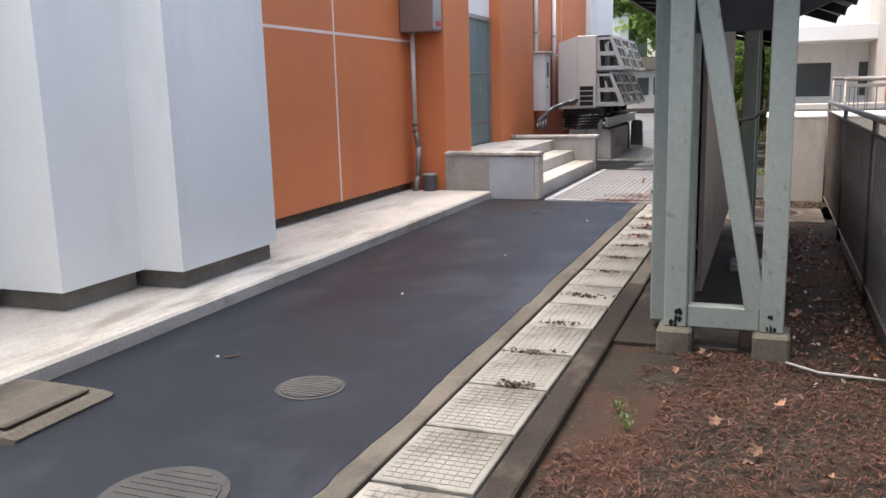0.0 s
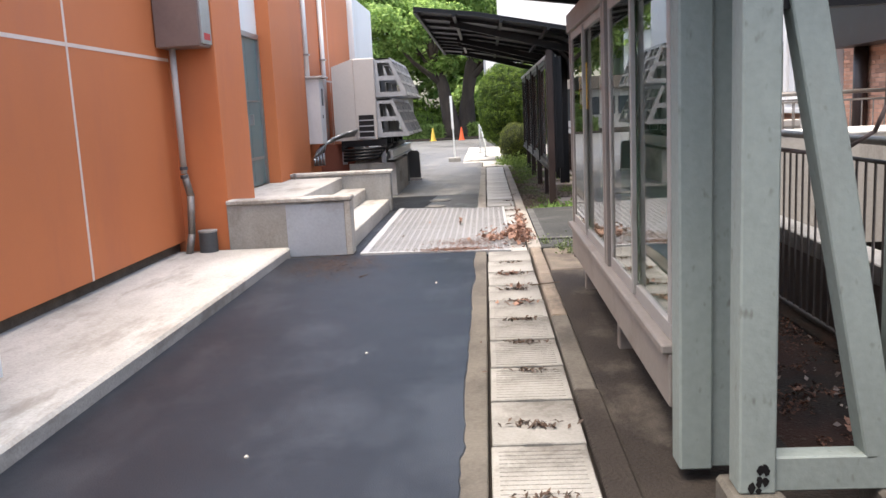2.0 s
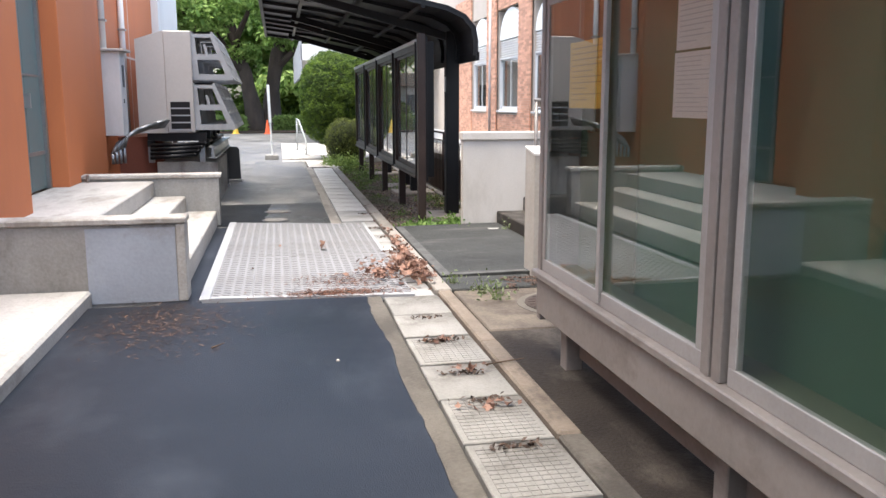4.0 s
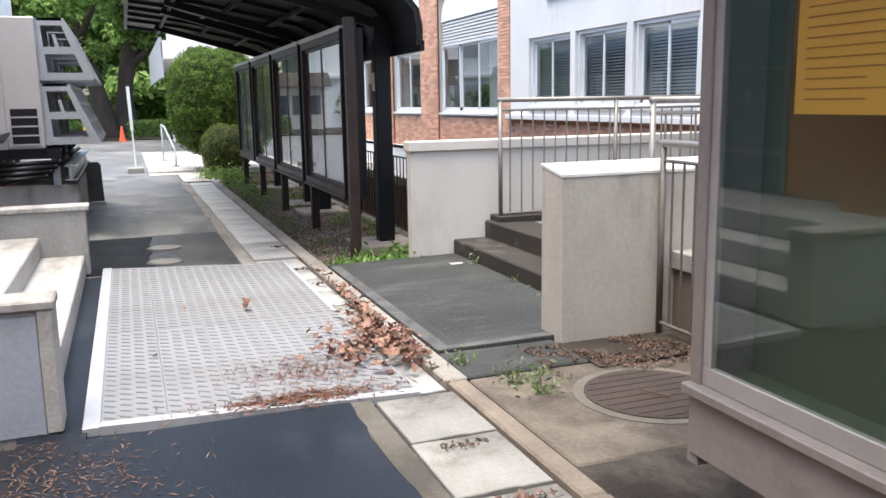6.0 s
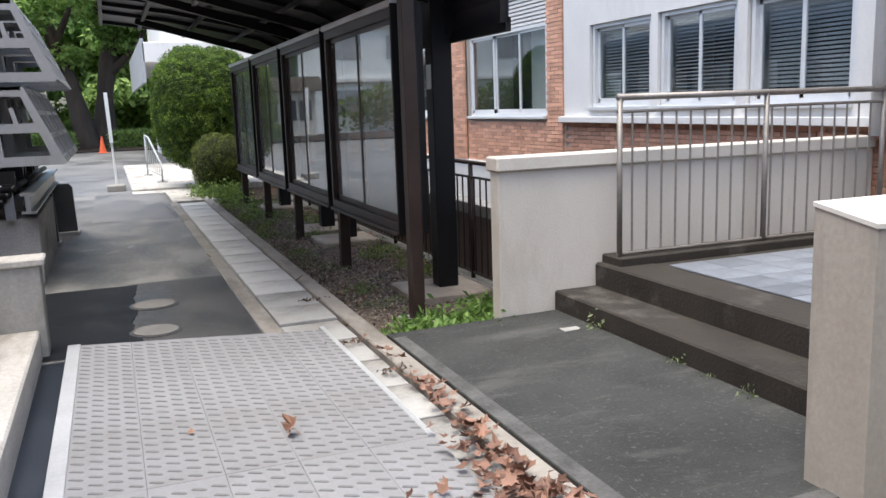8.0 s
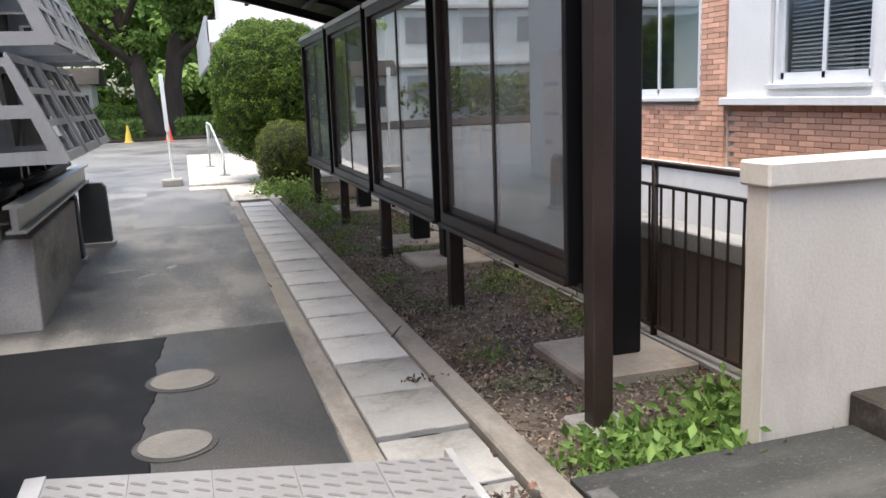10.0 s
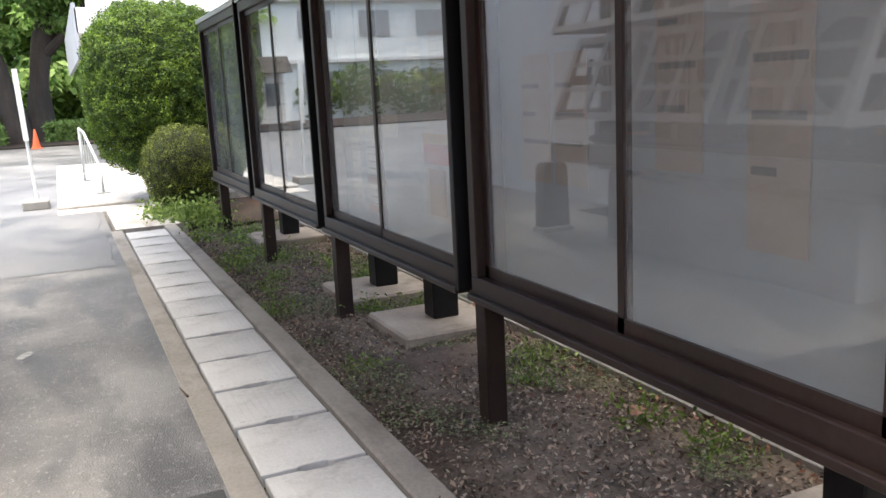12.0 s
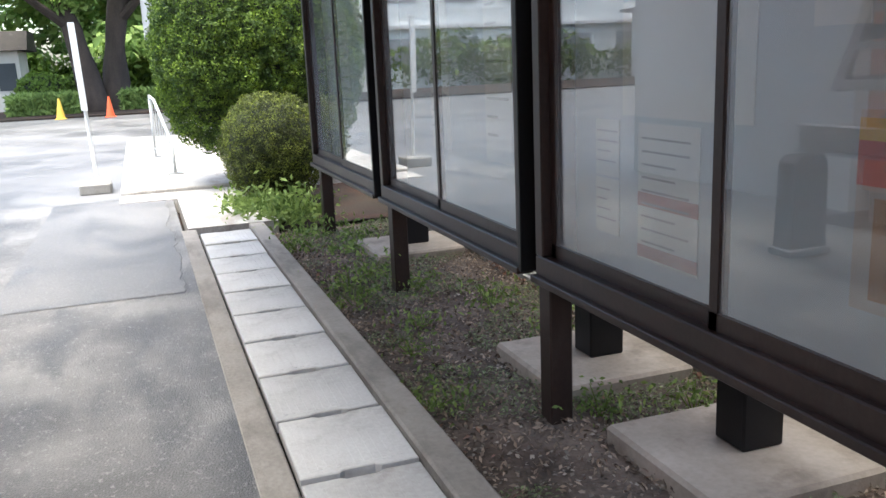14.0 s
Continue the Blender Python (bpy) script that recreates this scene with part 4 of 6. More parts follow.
def notice(name, x, y0, y1, z0, z1, mat, lines, label, ink=None, bands=()):
    """A sheet of paper facing the lane, with plain bars where it is written on."""
    ink = ink or (M_YELLOWINK if mat is M_YELLOW else M_FADEDINK)
    t = thing(name, label, "notice", group="pinned notices")
    part("paper", boxes((x - 0.003, x, y0, y1, z0, z1)), mat, t)
    for i in range(lines):
        z = z1 - (z1 - z0) * (i + 1.2) / (lines + 1.6)
        cut = rnd.choice((0.02, 0.08, 0.3, 0.45)) * (y1 - y0)
        part("text_line", boxes((x - 0.0045, x - 0.003, y0 + 0.06 * (y1 - y0) + cut, y1 - 0.07 * (y1 - y0), z, z + 0.16 * (z1 - z0) / (lines + 1.6))), ink, t)
    for b0, b1, bmat in bands:
        part("colour_band", boxes((x - 0.004, x - 0.003, y0, y1, z0 + (z1 - z0) * b0, z0 + (z1 - z0) * b1)), bmat, t)
    return t
notice("notice", -0.625, 8.44, 8.97, 1.47, 1.81, M_YELLOW, 10, "yellow printed notice behind the case glass")
notice("notice", -0.625, 7.40, 7.74, 1.44, 1.69, M_CREAM, 13, "cream printed notice behind the case glass")
notice("notice", -0.625, 7.40, 7.73, 1.70, 1.95, M_CREAM, 11, "cream printed notice behind the case glass")

# ---- railings ----
def railing(label, cat_mat, ax, a0, a1, fixed, zb, z_low, z_mid, z_top, pitch, posts, top_r=0.022, top_mat=None, group="railings", ret=()):
    """A steel railing along x or y: posts, top, middle and bottom rails, upright bars."""
    t = thing("railing", label, "railing", group=group)
    def P(a, z):
        return (a, fixed, z) if ax == "x" else (fixed, a, z)
    part("top_rail", tube(bmesh.new(), P(a0, z_top), P(a1, z_top), top_r, n=10), top_mat or cat_mat, t, smooth=True)
    part("middle_rail", tube(bmesh.new(), P(a0, z_mid), P(a1, z_mid), 0.012, n=8), cat_mat, t)
    part("bottom_rail", tube(bmesh.new(), P(a0, z_low), P(a1, z_low), 0.013, n=8), cat_mat, t)
    for p in posts:
        part("post", tube(bmesh.new(), P(p, zb), P(p, z_top), 0.021, n=10), cat_mat, t, smooth=True)
    bar = None
    a = a0 + pitch
    while a < a1 - 0.03:
        if min(abs(a - p) for p in posts) > 0.03:
            if bar is None:
                bar = part("bar", tube(bmesh.new(), (0, 0, z_low), (0, 0, z_mid), 0.008, n=6), cat_mat, t)
                bar.location = P(a, 0)
            else:
                b2 = bar.copy()
                scene.collection.objects.link(b2)
                b2.location = P(a, 0)
        a += pitch
    return t
railing("grey steel railing above the light court", M_BAR, "y", -3.0, 11.5, 0.68, -0.08, 0.07, 1.13, 1.24, 0.115, (-0.7, 1.7, 4.1, 6.45, 8.95, 11.48), 0.024, M_FENCE)
railing("dark brown steel railing behind the notice boards", M_DARKBROWN, "y", 14.98, 25.5, 0.56, -0.12, 0.0, 0.87, 1.0, 0.13, (15.0, 16.35, 18.6, 20.85, 23.1, 25.4), 0.018)
railing("weathered grey steel railing along the bridge wall", M_FENCE, "x", 0.88, 3.45, 14.48, 0.33, 0.42, 1.43, 1.53, 0.125, (0.9, 2.2, 3.4), 0.023)
railing("weathered grey steel railing along the bridge wall", M_FENCE, "x", 0.86, 3.45, 11.9, 0.33, 0.42, 1.42, 1.51, 0.125, (0.88, 2.2, 3.4), 0.024)

# ---- bridge and steps to the building ----
w = thing("wall_low", "off-white rendered low wall with a projecting coping", "wall", kind="structure")
part("body", boxes((0.03, 3.5, 14.65, 14.78, -0.15, 1.05), bev=0.004), M_WALLW, w)
part("coping", boxes((0.01, 3.5, 14.62, 14.81, 1.05, 1.15), bev=0.01), M_WALLW, w)
bm = bmesh.new()
prism(bm, [(11.5, -0.15), (11.78, -0.15), (11.78, 1.105), (11.5, 1.055)], "x", -0.03, 3.5)
struct("wall_stub", bm, M_STONE, "rain-stained concrete low wall beside the steps", "wall")
bm = bmesh.new()
prism(bm, [(11.495, 1.054), (11.785, 1.105), (11.785, 1.122), (11.495, 1.072)], "x", -0.035, 3.5)
struct("coping_stub", bm, surf("chalk_white_coping", (0.70, 0.69, 0.65), (0.50, 0.48, 0.43), 0.85, big=2, fine=40, bump=0.2), "pale weathered top of the low wall", "coping")
bm = bmesh.new()
prism(bm, [(-0.83, -0.15), (0.55, -0.15), (0.55, 0.032), (-0.83, 0.018)], "y", 11.6, 14.62)
struct("ramp", bm, M_MAT, "rough dark asphalt ramp before the steps", "ramp")
scr = bmesh.new()
def chain(x, y, dx, dy, length, w, gap):
    """A broken pale line worn into the ramp."""
    d = 0.0
    while d < length:
        l = rnd.uniform(0.02, 0.06)
        if rnd.random() > gap:
            px, py = x + dx * d, y + dy * d
            if -0.72 < px < 0.40 and 11.72 < py < 14.5:
                z = 0.0205 + (px + 0.83) * 0.0101
                ww = w * rnd.uniform(0.5, 1.2)
                vs = [scr.verts.new((px + a * dx * l - b * dy * ww, py + a * dy * l + b * dx * ww, z + 0.0101 * (a * dx * l - b * dy * ww))) for a, b in ((0, -1), (0.8, -0.6), (1, 0.8), (0.1, 1))]
                scr.faces.new(vs)
        d += l * 1.15
for q in range(34):
    a = rnd.uniform(0, math.pi)
    chain(rnd.uniform(-0.7, 0.35), rnd.uniform(11.8, 14.4), math.cos(a), math.sin(a), rnd.uniform(0.15, 0.6), 0.003, 0.5)
struct("ramp_scratches", scr, surf("scratched_asphalt", (0.105, 0.103, 0.096), (0.05, 0.05, 0.047), 0.9, big=6, fine=80, bump=0.3), "pale worn scratch lines on the dark ramp", "ramp")
M_CHALK = surf("chalky_edge", (0.105, 0.105, 0.10), (0.04, 0.04, 0.038), 0.9, big=6, fine=60, bump=0.4, spread=0.4)
bm = bmesh.new()
prism(bm, [(-0.825, 0.016), (-0.74, 0.018), (-0.74, 0.0245), (-0.825, 0.022)], "y", 11.605, 14.5)
struct("ramp_edge", bm, M_CHALK, "pale worn edge of the dark ramp", "ramp")
bm = bmesh.new()
prism(bm, [(-0.74, 0.018), (0.4, 0.030), (0.4, 0.0365), (-0.74, 0.0245)], "y", 11.605, 11.68)
struct("ramp_edge_near", bm, M_CHALK, "pale worn edge of the dark ramp", "ramp")
s = thing("bridge_steps", "dark weathered stone steps up to the landing", "steps", kind="structure")
part("step", boxes((0.46, 0.82, 11.78, 14.65, -0.15, 0.17), bev=0.012), M_STEPDARK, s)
part("step", boxes((0.80, 1.15, 11.78, 14.65, -0.15, 0.34), bev=0.012), M_STEPDARK, s)
part("landing", boxes((1.14, 3.5, 11.78, 14.65, -0.3, 0.335)), M_STEPDARK, s)
part("curb", boxes((0.86, 3.5, 14.40, 14.65, 0.33, 0.40), bev=0.008), M_STEPDARK, s)
M_SLATE = surf("slate_tile", (0.20, 0.22, 0.25), (0.10, 0.11, 0.13), 0.45, big=3, fine=40, bump=0.2, random_tint=0.25)
tile = None
for i in range(7):
    for j in range(8):
        if tile is None:
            tile = part("tile", boxes((-0.142, 0.142, -0.142, 0.142, 0, 0.012), bev=0.003), M_SLATE, s)
            o = tile
        else:
            o = tile.copy()
            scene.collection.objects.link(o)
        o.location = (1.32 + 0.29 * i, 12.1 + 0.29 * j, 0.335)

# ---- brick building ----
M_ALUW = surf("window_aluminium", (0.66, 0.67, 0.68), (0.58, 0.59, 0.60), 0.4, 0.2, big=2, fine=40, bump=0.03)
BX = 3.5
b = thing("building_brick", "brick and white painted building with sliding windows", "building", kind="structure")
part("wall_core", boxes((BX + 1.2, 12, 19.8, 44, 0.5, 5.6)), M_MORTAR, b)
part("wall_base", boxes((BX - 0.02, 12, -8, 44, -1.3, 0.50)), M_FACADE, b, "white painted base course")
part("base_ledge", boxes((BX - 0.05, BX + 0.1, 14.3, 44, 0.50, 0.55), bev=0.005), M_FACADE, b)
part("bay_core", boxes((BX + 0.06, 12, 14.42, 19.8, 0.55, 1.22)), M_MORTAR, b)
part("bay_ledge", boxes((BX - 0.09, BX + 0.2, 14.42, 19.82, 1.22, 1.30), bev=0.006), M_FACADE, b)
# the white bay, open at its windows
U = ((14.90, 16.18), (16.36, 17.64), (17.81, 19.11))
part("bay_wall", boxes((BX, 12, 14.42, 19.80, 1.30, 1.42), (BX, 12, 14.42, 19.80, 2.47, 5.6), (BX, 12, 14.42, 14.88, 1.42, 2.47), (BX, 12, 19.13, 19.80, 1.42, 2.47), (BX, BX + 0.3, 16.20, 16.34, 1.42, 2.47), (BX, BX + 0.3, 17.66, 17.79, 1.42, 2.47)), M_FACADE, b)
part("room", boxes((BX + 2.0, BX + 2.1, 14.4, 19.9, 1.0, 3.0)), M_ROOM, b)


def window(y0, y1, z0, z1, x, parent, blinds=0.0, sashes=2):
    """A sliding window facing the lane."""
    f = part("window", boxes((x + 0.04, x + 0.14, y0, y1, z0, z0 + 0.05), (x + 0.04, x + 0.14, y0, y1, z1 - 0.05, z1), (x + 0.04, x + 0.14, y0, y0 + 0.05, z0 + 0.05, z1 - 0.05), (x + 0.04, x + 0.14, y1 - 0.05, y1, z0 + 0.05, z1 - 0.05)), M_ALUW, parent)
    part("sill", boxes((x - 0.05, x + 0.12, y0 - 0.02, y1 + 0.02, z0 - 0.04, z0 + 0.004), bev=0.004), M_ALUW, f)
    w = (y1 - y0 - 0.1) / sashes
    for i in range(sashes):
        a, c = y0 + 0.05 + w * i, y0 + 0.05 + w * (i + 1)
        dx = 0.03 * (i % 2)
        part("sash", boxes((x + 0.06 + dx, x + 0.085 + dx, a, a + 0.04, z0 + 0.05, z1 - 0.05), (x + 0.06 + dx, x + 0.085 + dx, c - 0.04, c, z0 + 0.05, z1 - 0.05), (x + 0.06 + dx, x + 0.085 + dx, a, c, z0 + 0.05, z0 + 0.11), (x + 0.06 + dx, x + 0.085 + dx, a, c, z1 - 0.09, z1 - 0.05)), M_ALUW, f)
        g = part("pane", boxes((x + 0.07 + dx, x + 0.075 + dx, a + 0.04, c - 0.04, z0 + 0.11, z1 - 0.09)), M_GLASSWIN, f)
        g.visible_shadow = False
    if blinds:
        bm = bmesh.new()
        z = z0 + 0.08
        while z < z1 - 0.06:
            box(bm, x + 0.185, x + 0.195, y0 + 0.08, y1 - 0.08, z, z + 0.028 * blinds)
            z += 0.040
        part("blind", bm, M_ALUW, f, "pale venetian blind")
    else:
        part("curtain", boxes((x + 0.25, x + 0.28, y0 + 0.05, y0 + 0.05 + (y1 - y0) * 0.3, z0, z1)), M_PAPER, f, "pale drawn curtain")
for i, (y0, y1) in enumerate(U):
    window(y0, y1, 1.42, 2.47, BX, b, blinds=(0.9, 0.55, 0.6)[i])
part("upper_window", boxes((BX - 0.04, BX + 0.05, 17.0, 18.5, 2.98, 3.05)), M_ALUW, b)
# brick wing: piers, arched windows with louvres
part("pier_core", boxes((BX + 0.02, 12, 19.8, 20.28, 0.55, 5.6), (BX + 0.02, 12, 23.2, 24.2, 0.55, 5.6), (BX + 0.02, 12, 26.3, 27.3, 0.55, 5.6), (BX + 0.02, 12, 29.3, 44, 0.55, 5.6), (BX + 0.02, 12, 20.28, 23.2, 0.55, 1.26), (BX + 0.02, 12, 24.2, 26.3, 0.55, 1.26), (BX + 0.02, 12, 27.3, 29.3, 0.55, 1.26), (BX + 0.04, 12, 20.28, 23.2, 3.84, 5.6), (BX + 0.04, 12, 24.2, 26.3, 3.84, 5.6), (BX + 0.04, 12, 27.3, 29.3, 3.84, 5.6)), M_MORTAR, b)
for y0, y1 in ((20.30, 23.18), (24.22, 26.28), (27.32, 29.28)):
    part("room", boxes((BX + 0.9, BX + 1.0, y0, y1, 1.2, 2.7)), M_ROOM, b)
    window(y0 + 0.05, y1 - 0.05, 1.30, 2.64, BX, b, sashes=3 if y1 - y0 > 2.5 else 2)
    lou = part("louvre", boxes((BX + 0.12, BX + 0.16, y0, y1, 2.64, 3.08)), M_FACADE, b)
    for i in range(7):
        part("slat", beam(bmesh.new(), (BX + 0.09, y0 + 0.03, 2.68 + 0.058 * i), (BX + 0.09, y1 - 0.03, 2.68 + 0.058 * i), 0.05, 0.035), M_FACADE, lou)
    cy, hw = (y0 + y1) / 2, (y1 - y0) / 2
    bm = bmesh.new()
    prism(bm, [(cy + hw * math.cos(math.pi * i / 16), 3.08 + 0.75 * math.sin(math.pi * i / 16)) for i in range(17)], "x", BX + 0.05, BX + 0.15)
    part("arch_panel", bm, M_WHITE, b, "white arched panel over the window")
part("downpipe", pipe(bmesh.new(), [(BX - 0.08, 14.55, 1.15), (BX - 0.08, 14.55, 5.6)], 0.06, 12), M_FACADE, b, "white rain pipe", smooth=True)
part("downpipe", pipe(bmesh.new(), [(BX - 0.08, 26.8, 0.6), (BX - 0.08, 26.8, 5.6)], 0.04, 12), M_FACADE, b, "white rain pipe", smooth=True)
# entrance porch
part("porch_wall", boxes((BX + 0.16, 12, 9.0, 14.42, 0.3, 5.6)), M_MORTAR, b)
part("porch_slab", boxes((2.9, 12, 9.0, 14.2, 2.74, 3.3), bev=0.02), M_FACADE, b, "white overhanging entrance canopy")
part("porch_beam", boxes((3.22, 12, 9.0, 13.85, 2.08, 2.74)), M_DARKBROWN, b, "dark brown beam under the entrance canopy")
part("pilaster", boxes((BX - 0.03, BX + 0.3, 14.28, 14.44, 0.55, 5.6), bev=0.006), M_FACADE, b)
part("porch_pipe", pipe(bmesh.new(), [(BX + 0.02, 13.5, 0.35), (BX + 0.02, 13.5, 2.3)], 0.09), M_DARKBROWN, b, smooth=True)

# ---- notice boards under the curved canopy ----
def board(y0, papers):
    n = thing("notice_board", "dark bronze glazed notice board on legs", "notice board", group="notice boards")
    y1, xf = y0 + 2.10, -0.38
    fr = part("frame", boxes((xf - 0.03, xf + 0.05, y0, y1, 0.55, 0.63), (xf - 0.03, xf + 0.05, y0, y1, 2.17, 2.25), (xf - 0.03, xf + 0.05, y0, y0 + 0.06, 0.63, 2.17), (xf - 0.03, xf + 0.05, y1 - 0.06, y1, 0.63, 2.17), bev=0.005), M_DARKBROWN, n)
    part("sill_trim", boxes((xf - 0.055, xf + 0.02, y0, y1, 0.525, 0.555), bev=0.004), M_DARKBROWN, fr)
    part("head_trim", boxes((xf - 0.05, xf + 0.12, y0 - 0.02, y1 + 0.02, 2.25, 2.30), bev=0.004), M_ALU, fr)
    mid = y0 + 1.05
    for a, c, dx in ((y0 + 0.06, mid + 0.02, 0.0), (mid - 0.02, y1 - 0.06, 0.016)):
        s = part("sash", boxes((xf + dx - 0.006, xf + dx + 0.010, a, a + 0.035, 0.63, 2.17), (xf + dx - 0.006, xf + dx + 0.010, c - 0.035, c, 0.63, 2.17), (xf + dx - 0.006, xf + dx + 0.010, a, c, 0.63, 0.68), (xf + dx - 0.006, xf + dx + 0.010, a, c, 2.13, 2.17)), M_DARKBROWN, n)
        g = part("pane", boxes((xf + dx, xf + dx + 0.004, a + 0.035, c - 0.035, 0.68, 2.13)), M_GLASSDUST, s)
        g.visible_shadow = False
    part("back_panel", boxes((xf + 0.15, xf + 0.18, y0, y1, 0.55, 2.25)), M_BOARDGREY, n, "grey pin board")
    part("side_panel", boxes((xf - 0.05, xf + 0.2, y0 - 0.03, y0, 0.54, 2.27), bev=0.004), M_BLACK, n, "black side panel")
    part("side_panel", boxes((xf + 0.05, xf + 0.2, y1, y1 + 0.02, 0.54, 2.27), bev=0.004), M_BLACK, n, "black side panel")
    part("bottom", boxes((xf + 0.05, xf + 0.18, y0, y1, 0.55, 0.58)), M_DARKBROWN, n)
    part("top", boxes((xf + 0.05, xf + 0.2, y0, y1, 2.25, 2.28)), M_DARKBROWN, n)
    part("leg", boxes((xf + 0.04, xf + 0.14, y1 + 0.02, y1 + 0.12, -0.13, 2.26), bev=0.006), M_DARKBROWN, n)
    return n
for i in range(4):
    board(15.5 + 2.22 * i, i)
e = thing("end_post", "stout dark bronze end post of the notice boards", "post")
part("post", boxes((-0.435, -0.335, 15.20, 15.30, -0.13, 2.36), bev=0.006), M_DARKBROWN, e)
# Black filler: shade of the gap beside the frame, put into colour.
part("groove", boxes((-0.36, -0.29, 15.30, 15.46, 0.50, 2.32), bev=0.004), M_BLACK, e)
part("collar", boxes((-0.50, -0.24, 15.10, 15.40, -0.14, -0.07), bev=0.01), M_CONC, e, "broken concrete collar")

PROFILE = ((0.27, 2.08), (0.275, 2.25), (0.24, 2.42), (0.12, 2.56), (-0.10, 2.66), (-0.72, 2.79), (-1.46, 2.94), (-2.40, 3.06))
c = thing("canopy", "dark curved canopy roof above the notice boards", "canopy", kind="structure")
def shell(lo, hi, ya, yb):
    bm = bmesh.new()
    pts = []
    for i, (x, z) in enumerate(PROFILE):
        a, b2 = Vector(PROFILE[max(0, i - 1)]), Vector(PROFILE[min(len(PROFILE) - 1, i + 1)])
        t = (b2 - a).normalized()
        nrm = Vector((t.y, -t.x))
        pts.append((Vector((x, z)), nrm))
    for (p, n), (q, m) in zip(pts, pts[1:]):
        prism(bm, [tuple(p + n * lo), tuple(q + m * lo), tuple(q + m * hi), tuple(p + n * hi)], "y", ya, yb)
    bmesh.ops.remove_doubles(bm, verts=bm.verts, dist=1e-5)
    return bm
part("sheet", shell(0.0, 0.012, 14.95, 24.6), M_CANOPY, c)
for y in (14.99, 16.0, 17.1, 18.2, 19.3, 20.3, 21.2, 22.1, 23.1, 24.56):
    part("rib", shell(-0.05, 0.0, y - 0.03, y + 0.03), M_BLACK, c)
for x, z in ((-0.4, 2.69), (-1.1, 2.83), (-1.8, 2.95), (-2.38, 3.03)):
    part("purlin", boxes((x - 0.025, x + 0.025, 14.97, 24.58, z - 0.05, z)), M_BLACK, c)
part("gutter", boxes((0.26, 0.30, 14.95, 24.6, 2.02, 2.12)), M_BLACK, c)
part("light_strip", boxes((-1.35, -1.30, 19.6, 20.9, 2.80, 2.83)), M_ALU, c, "pale metal strip under the roof")
for y in (16.08, 19.28, 20.36, 23.25):
    f = thing("canopy_post", "black steel canopy post on a square concrete footing", "post", group="canopy posts")
    part("footing", boxes((-0.22, 0.47, y - 0.36, y + 0.34, -0.16, -0.03), bev=0.015), M_FOOTING, f, "square concrete footing")
    part("post", boxes((0.09, 0.27, y - 0.08, y + 0.08, -0.03, 2.45), bev=0.008), M_BLACK, f)
    part("arm", beam(bmesh.new(), (0.12, y, 2.38), (-1.9, y, 2.92), 0.08, 0.10), M_BLACK, f)
    if y < 17:
        part("plate", boxes((0.085, 0.09, y - 0.05, y + 0.05, 1.65, 1.85), (0.13, 0.23, y - 0.078, y - 0.07, 1.65, 1.85)), M_PAPER, f, "small white label plate")

M_FADEDRED = surf("faded_red_print", (0.46, 0.22, 0.20), (0.40, 0.18, 0.16), 0.8, bump=0.0)
M_POSTERPIC = surf("faded_orange_print", (0.52, 0.30, 0.16), (0.40, 0.21, 0.10), 0.8, big=5, bump=0.0)
notice("poster", -0.232, 18.12, 18.46, 0.76, 1.23, M_CREAM, 0, "poster with yellow and red bands in the notice board", bands=((0.85, 0.96, M_YELLOW), (0.63, 0.85, M_RED)))
part("picture", boxes((-0.2364, -0.235, 18.195, 18.405, 0.79, 1.03)), M_POSTERPIC, bpy.data.objects["poster"], "faded orange picture")
notice("poster", -0.232, 19.05, 19.38, 0.69, 1.15, M_PAPER, 9, "white printed sheet with faded red bands in the notice board", bands=((0.02, 0.11, M_FADEDRED), (0.40, 0.50, M_FADEDRED)))
notice("poster", -0.232, 18.82, 19.48, 1.17, 1.54, M_PAPER, 0, "large white sheet in the notice board")
notice("notice", -0.232, 18.05, 18.34, 1.41, 1.72, M_CREAM, 5, "cream printed sheet in the notice board")
notice("notice", -0.232, 18.05, 18.14, 0.85, 1.16, M_CREAM, 3, "narrow cream slip in the notice board")
for y0, z0 in ((19.50, 0.74), (19.50, 0.95)):
    notice("notice", -0.232, y0, y0 + 0.16, z0, z0 + 0.2, M_PAPER, 4, "small white printed sheet in the notice board")
notice("notice", -0.232, 18.45, 18.62, 1.42, 1.66, M_PAPER, 2, "curled white sheet in the notice board")
t = thing("strap", "pale blue hanging strap in the notice board", "strap")
part("band", boxes((-0.2345, -0.232, 19.455, 19.475, 1.20, 2.05)), surf("pale_blue_webbing", (0.25, 0.42, 0.55), (0.20, 0.35, 0.47), 0.8, bump=0.0), t)
for y0, z0, z1 in ((15.95, 0.95, 1.65), (16.35, 1.15, 1.75), (16.95, 1.05, 1.55), (17.2, 1.05, 1.55)):
    notice("notice", -0.232, y0, y0 + 0.22, z0, z1, M_PINK, 3, "faded pinkish sheet in the notice board")
for y0 in (20.4, 21.2, 22.6, 23.4):
    notice("notice", -0.232, y0, y0 + 0.3, 0.9, 1.8, M_PAPER, 9, "white printed sheet in the notice board")

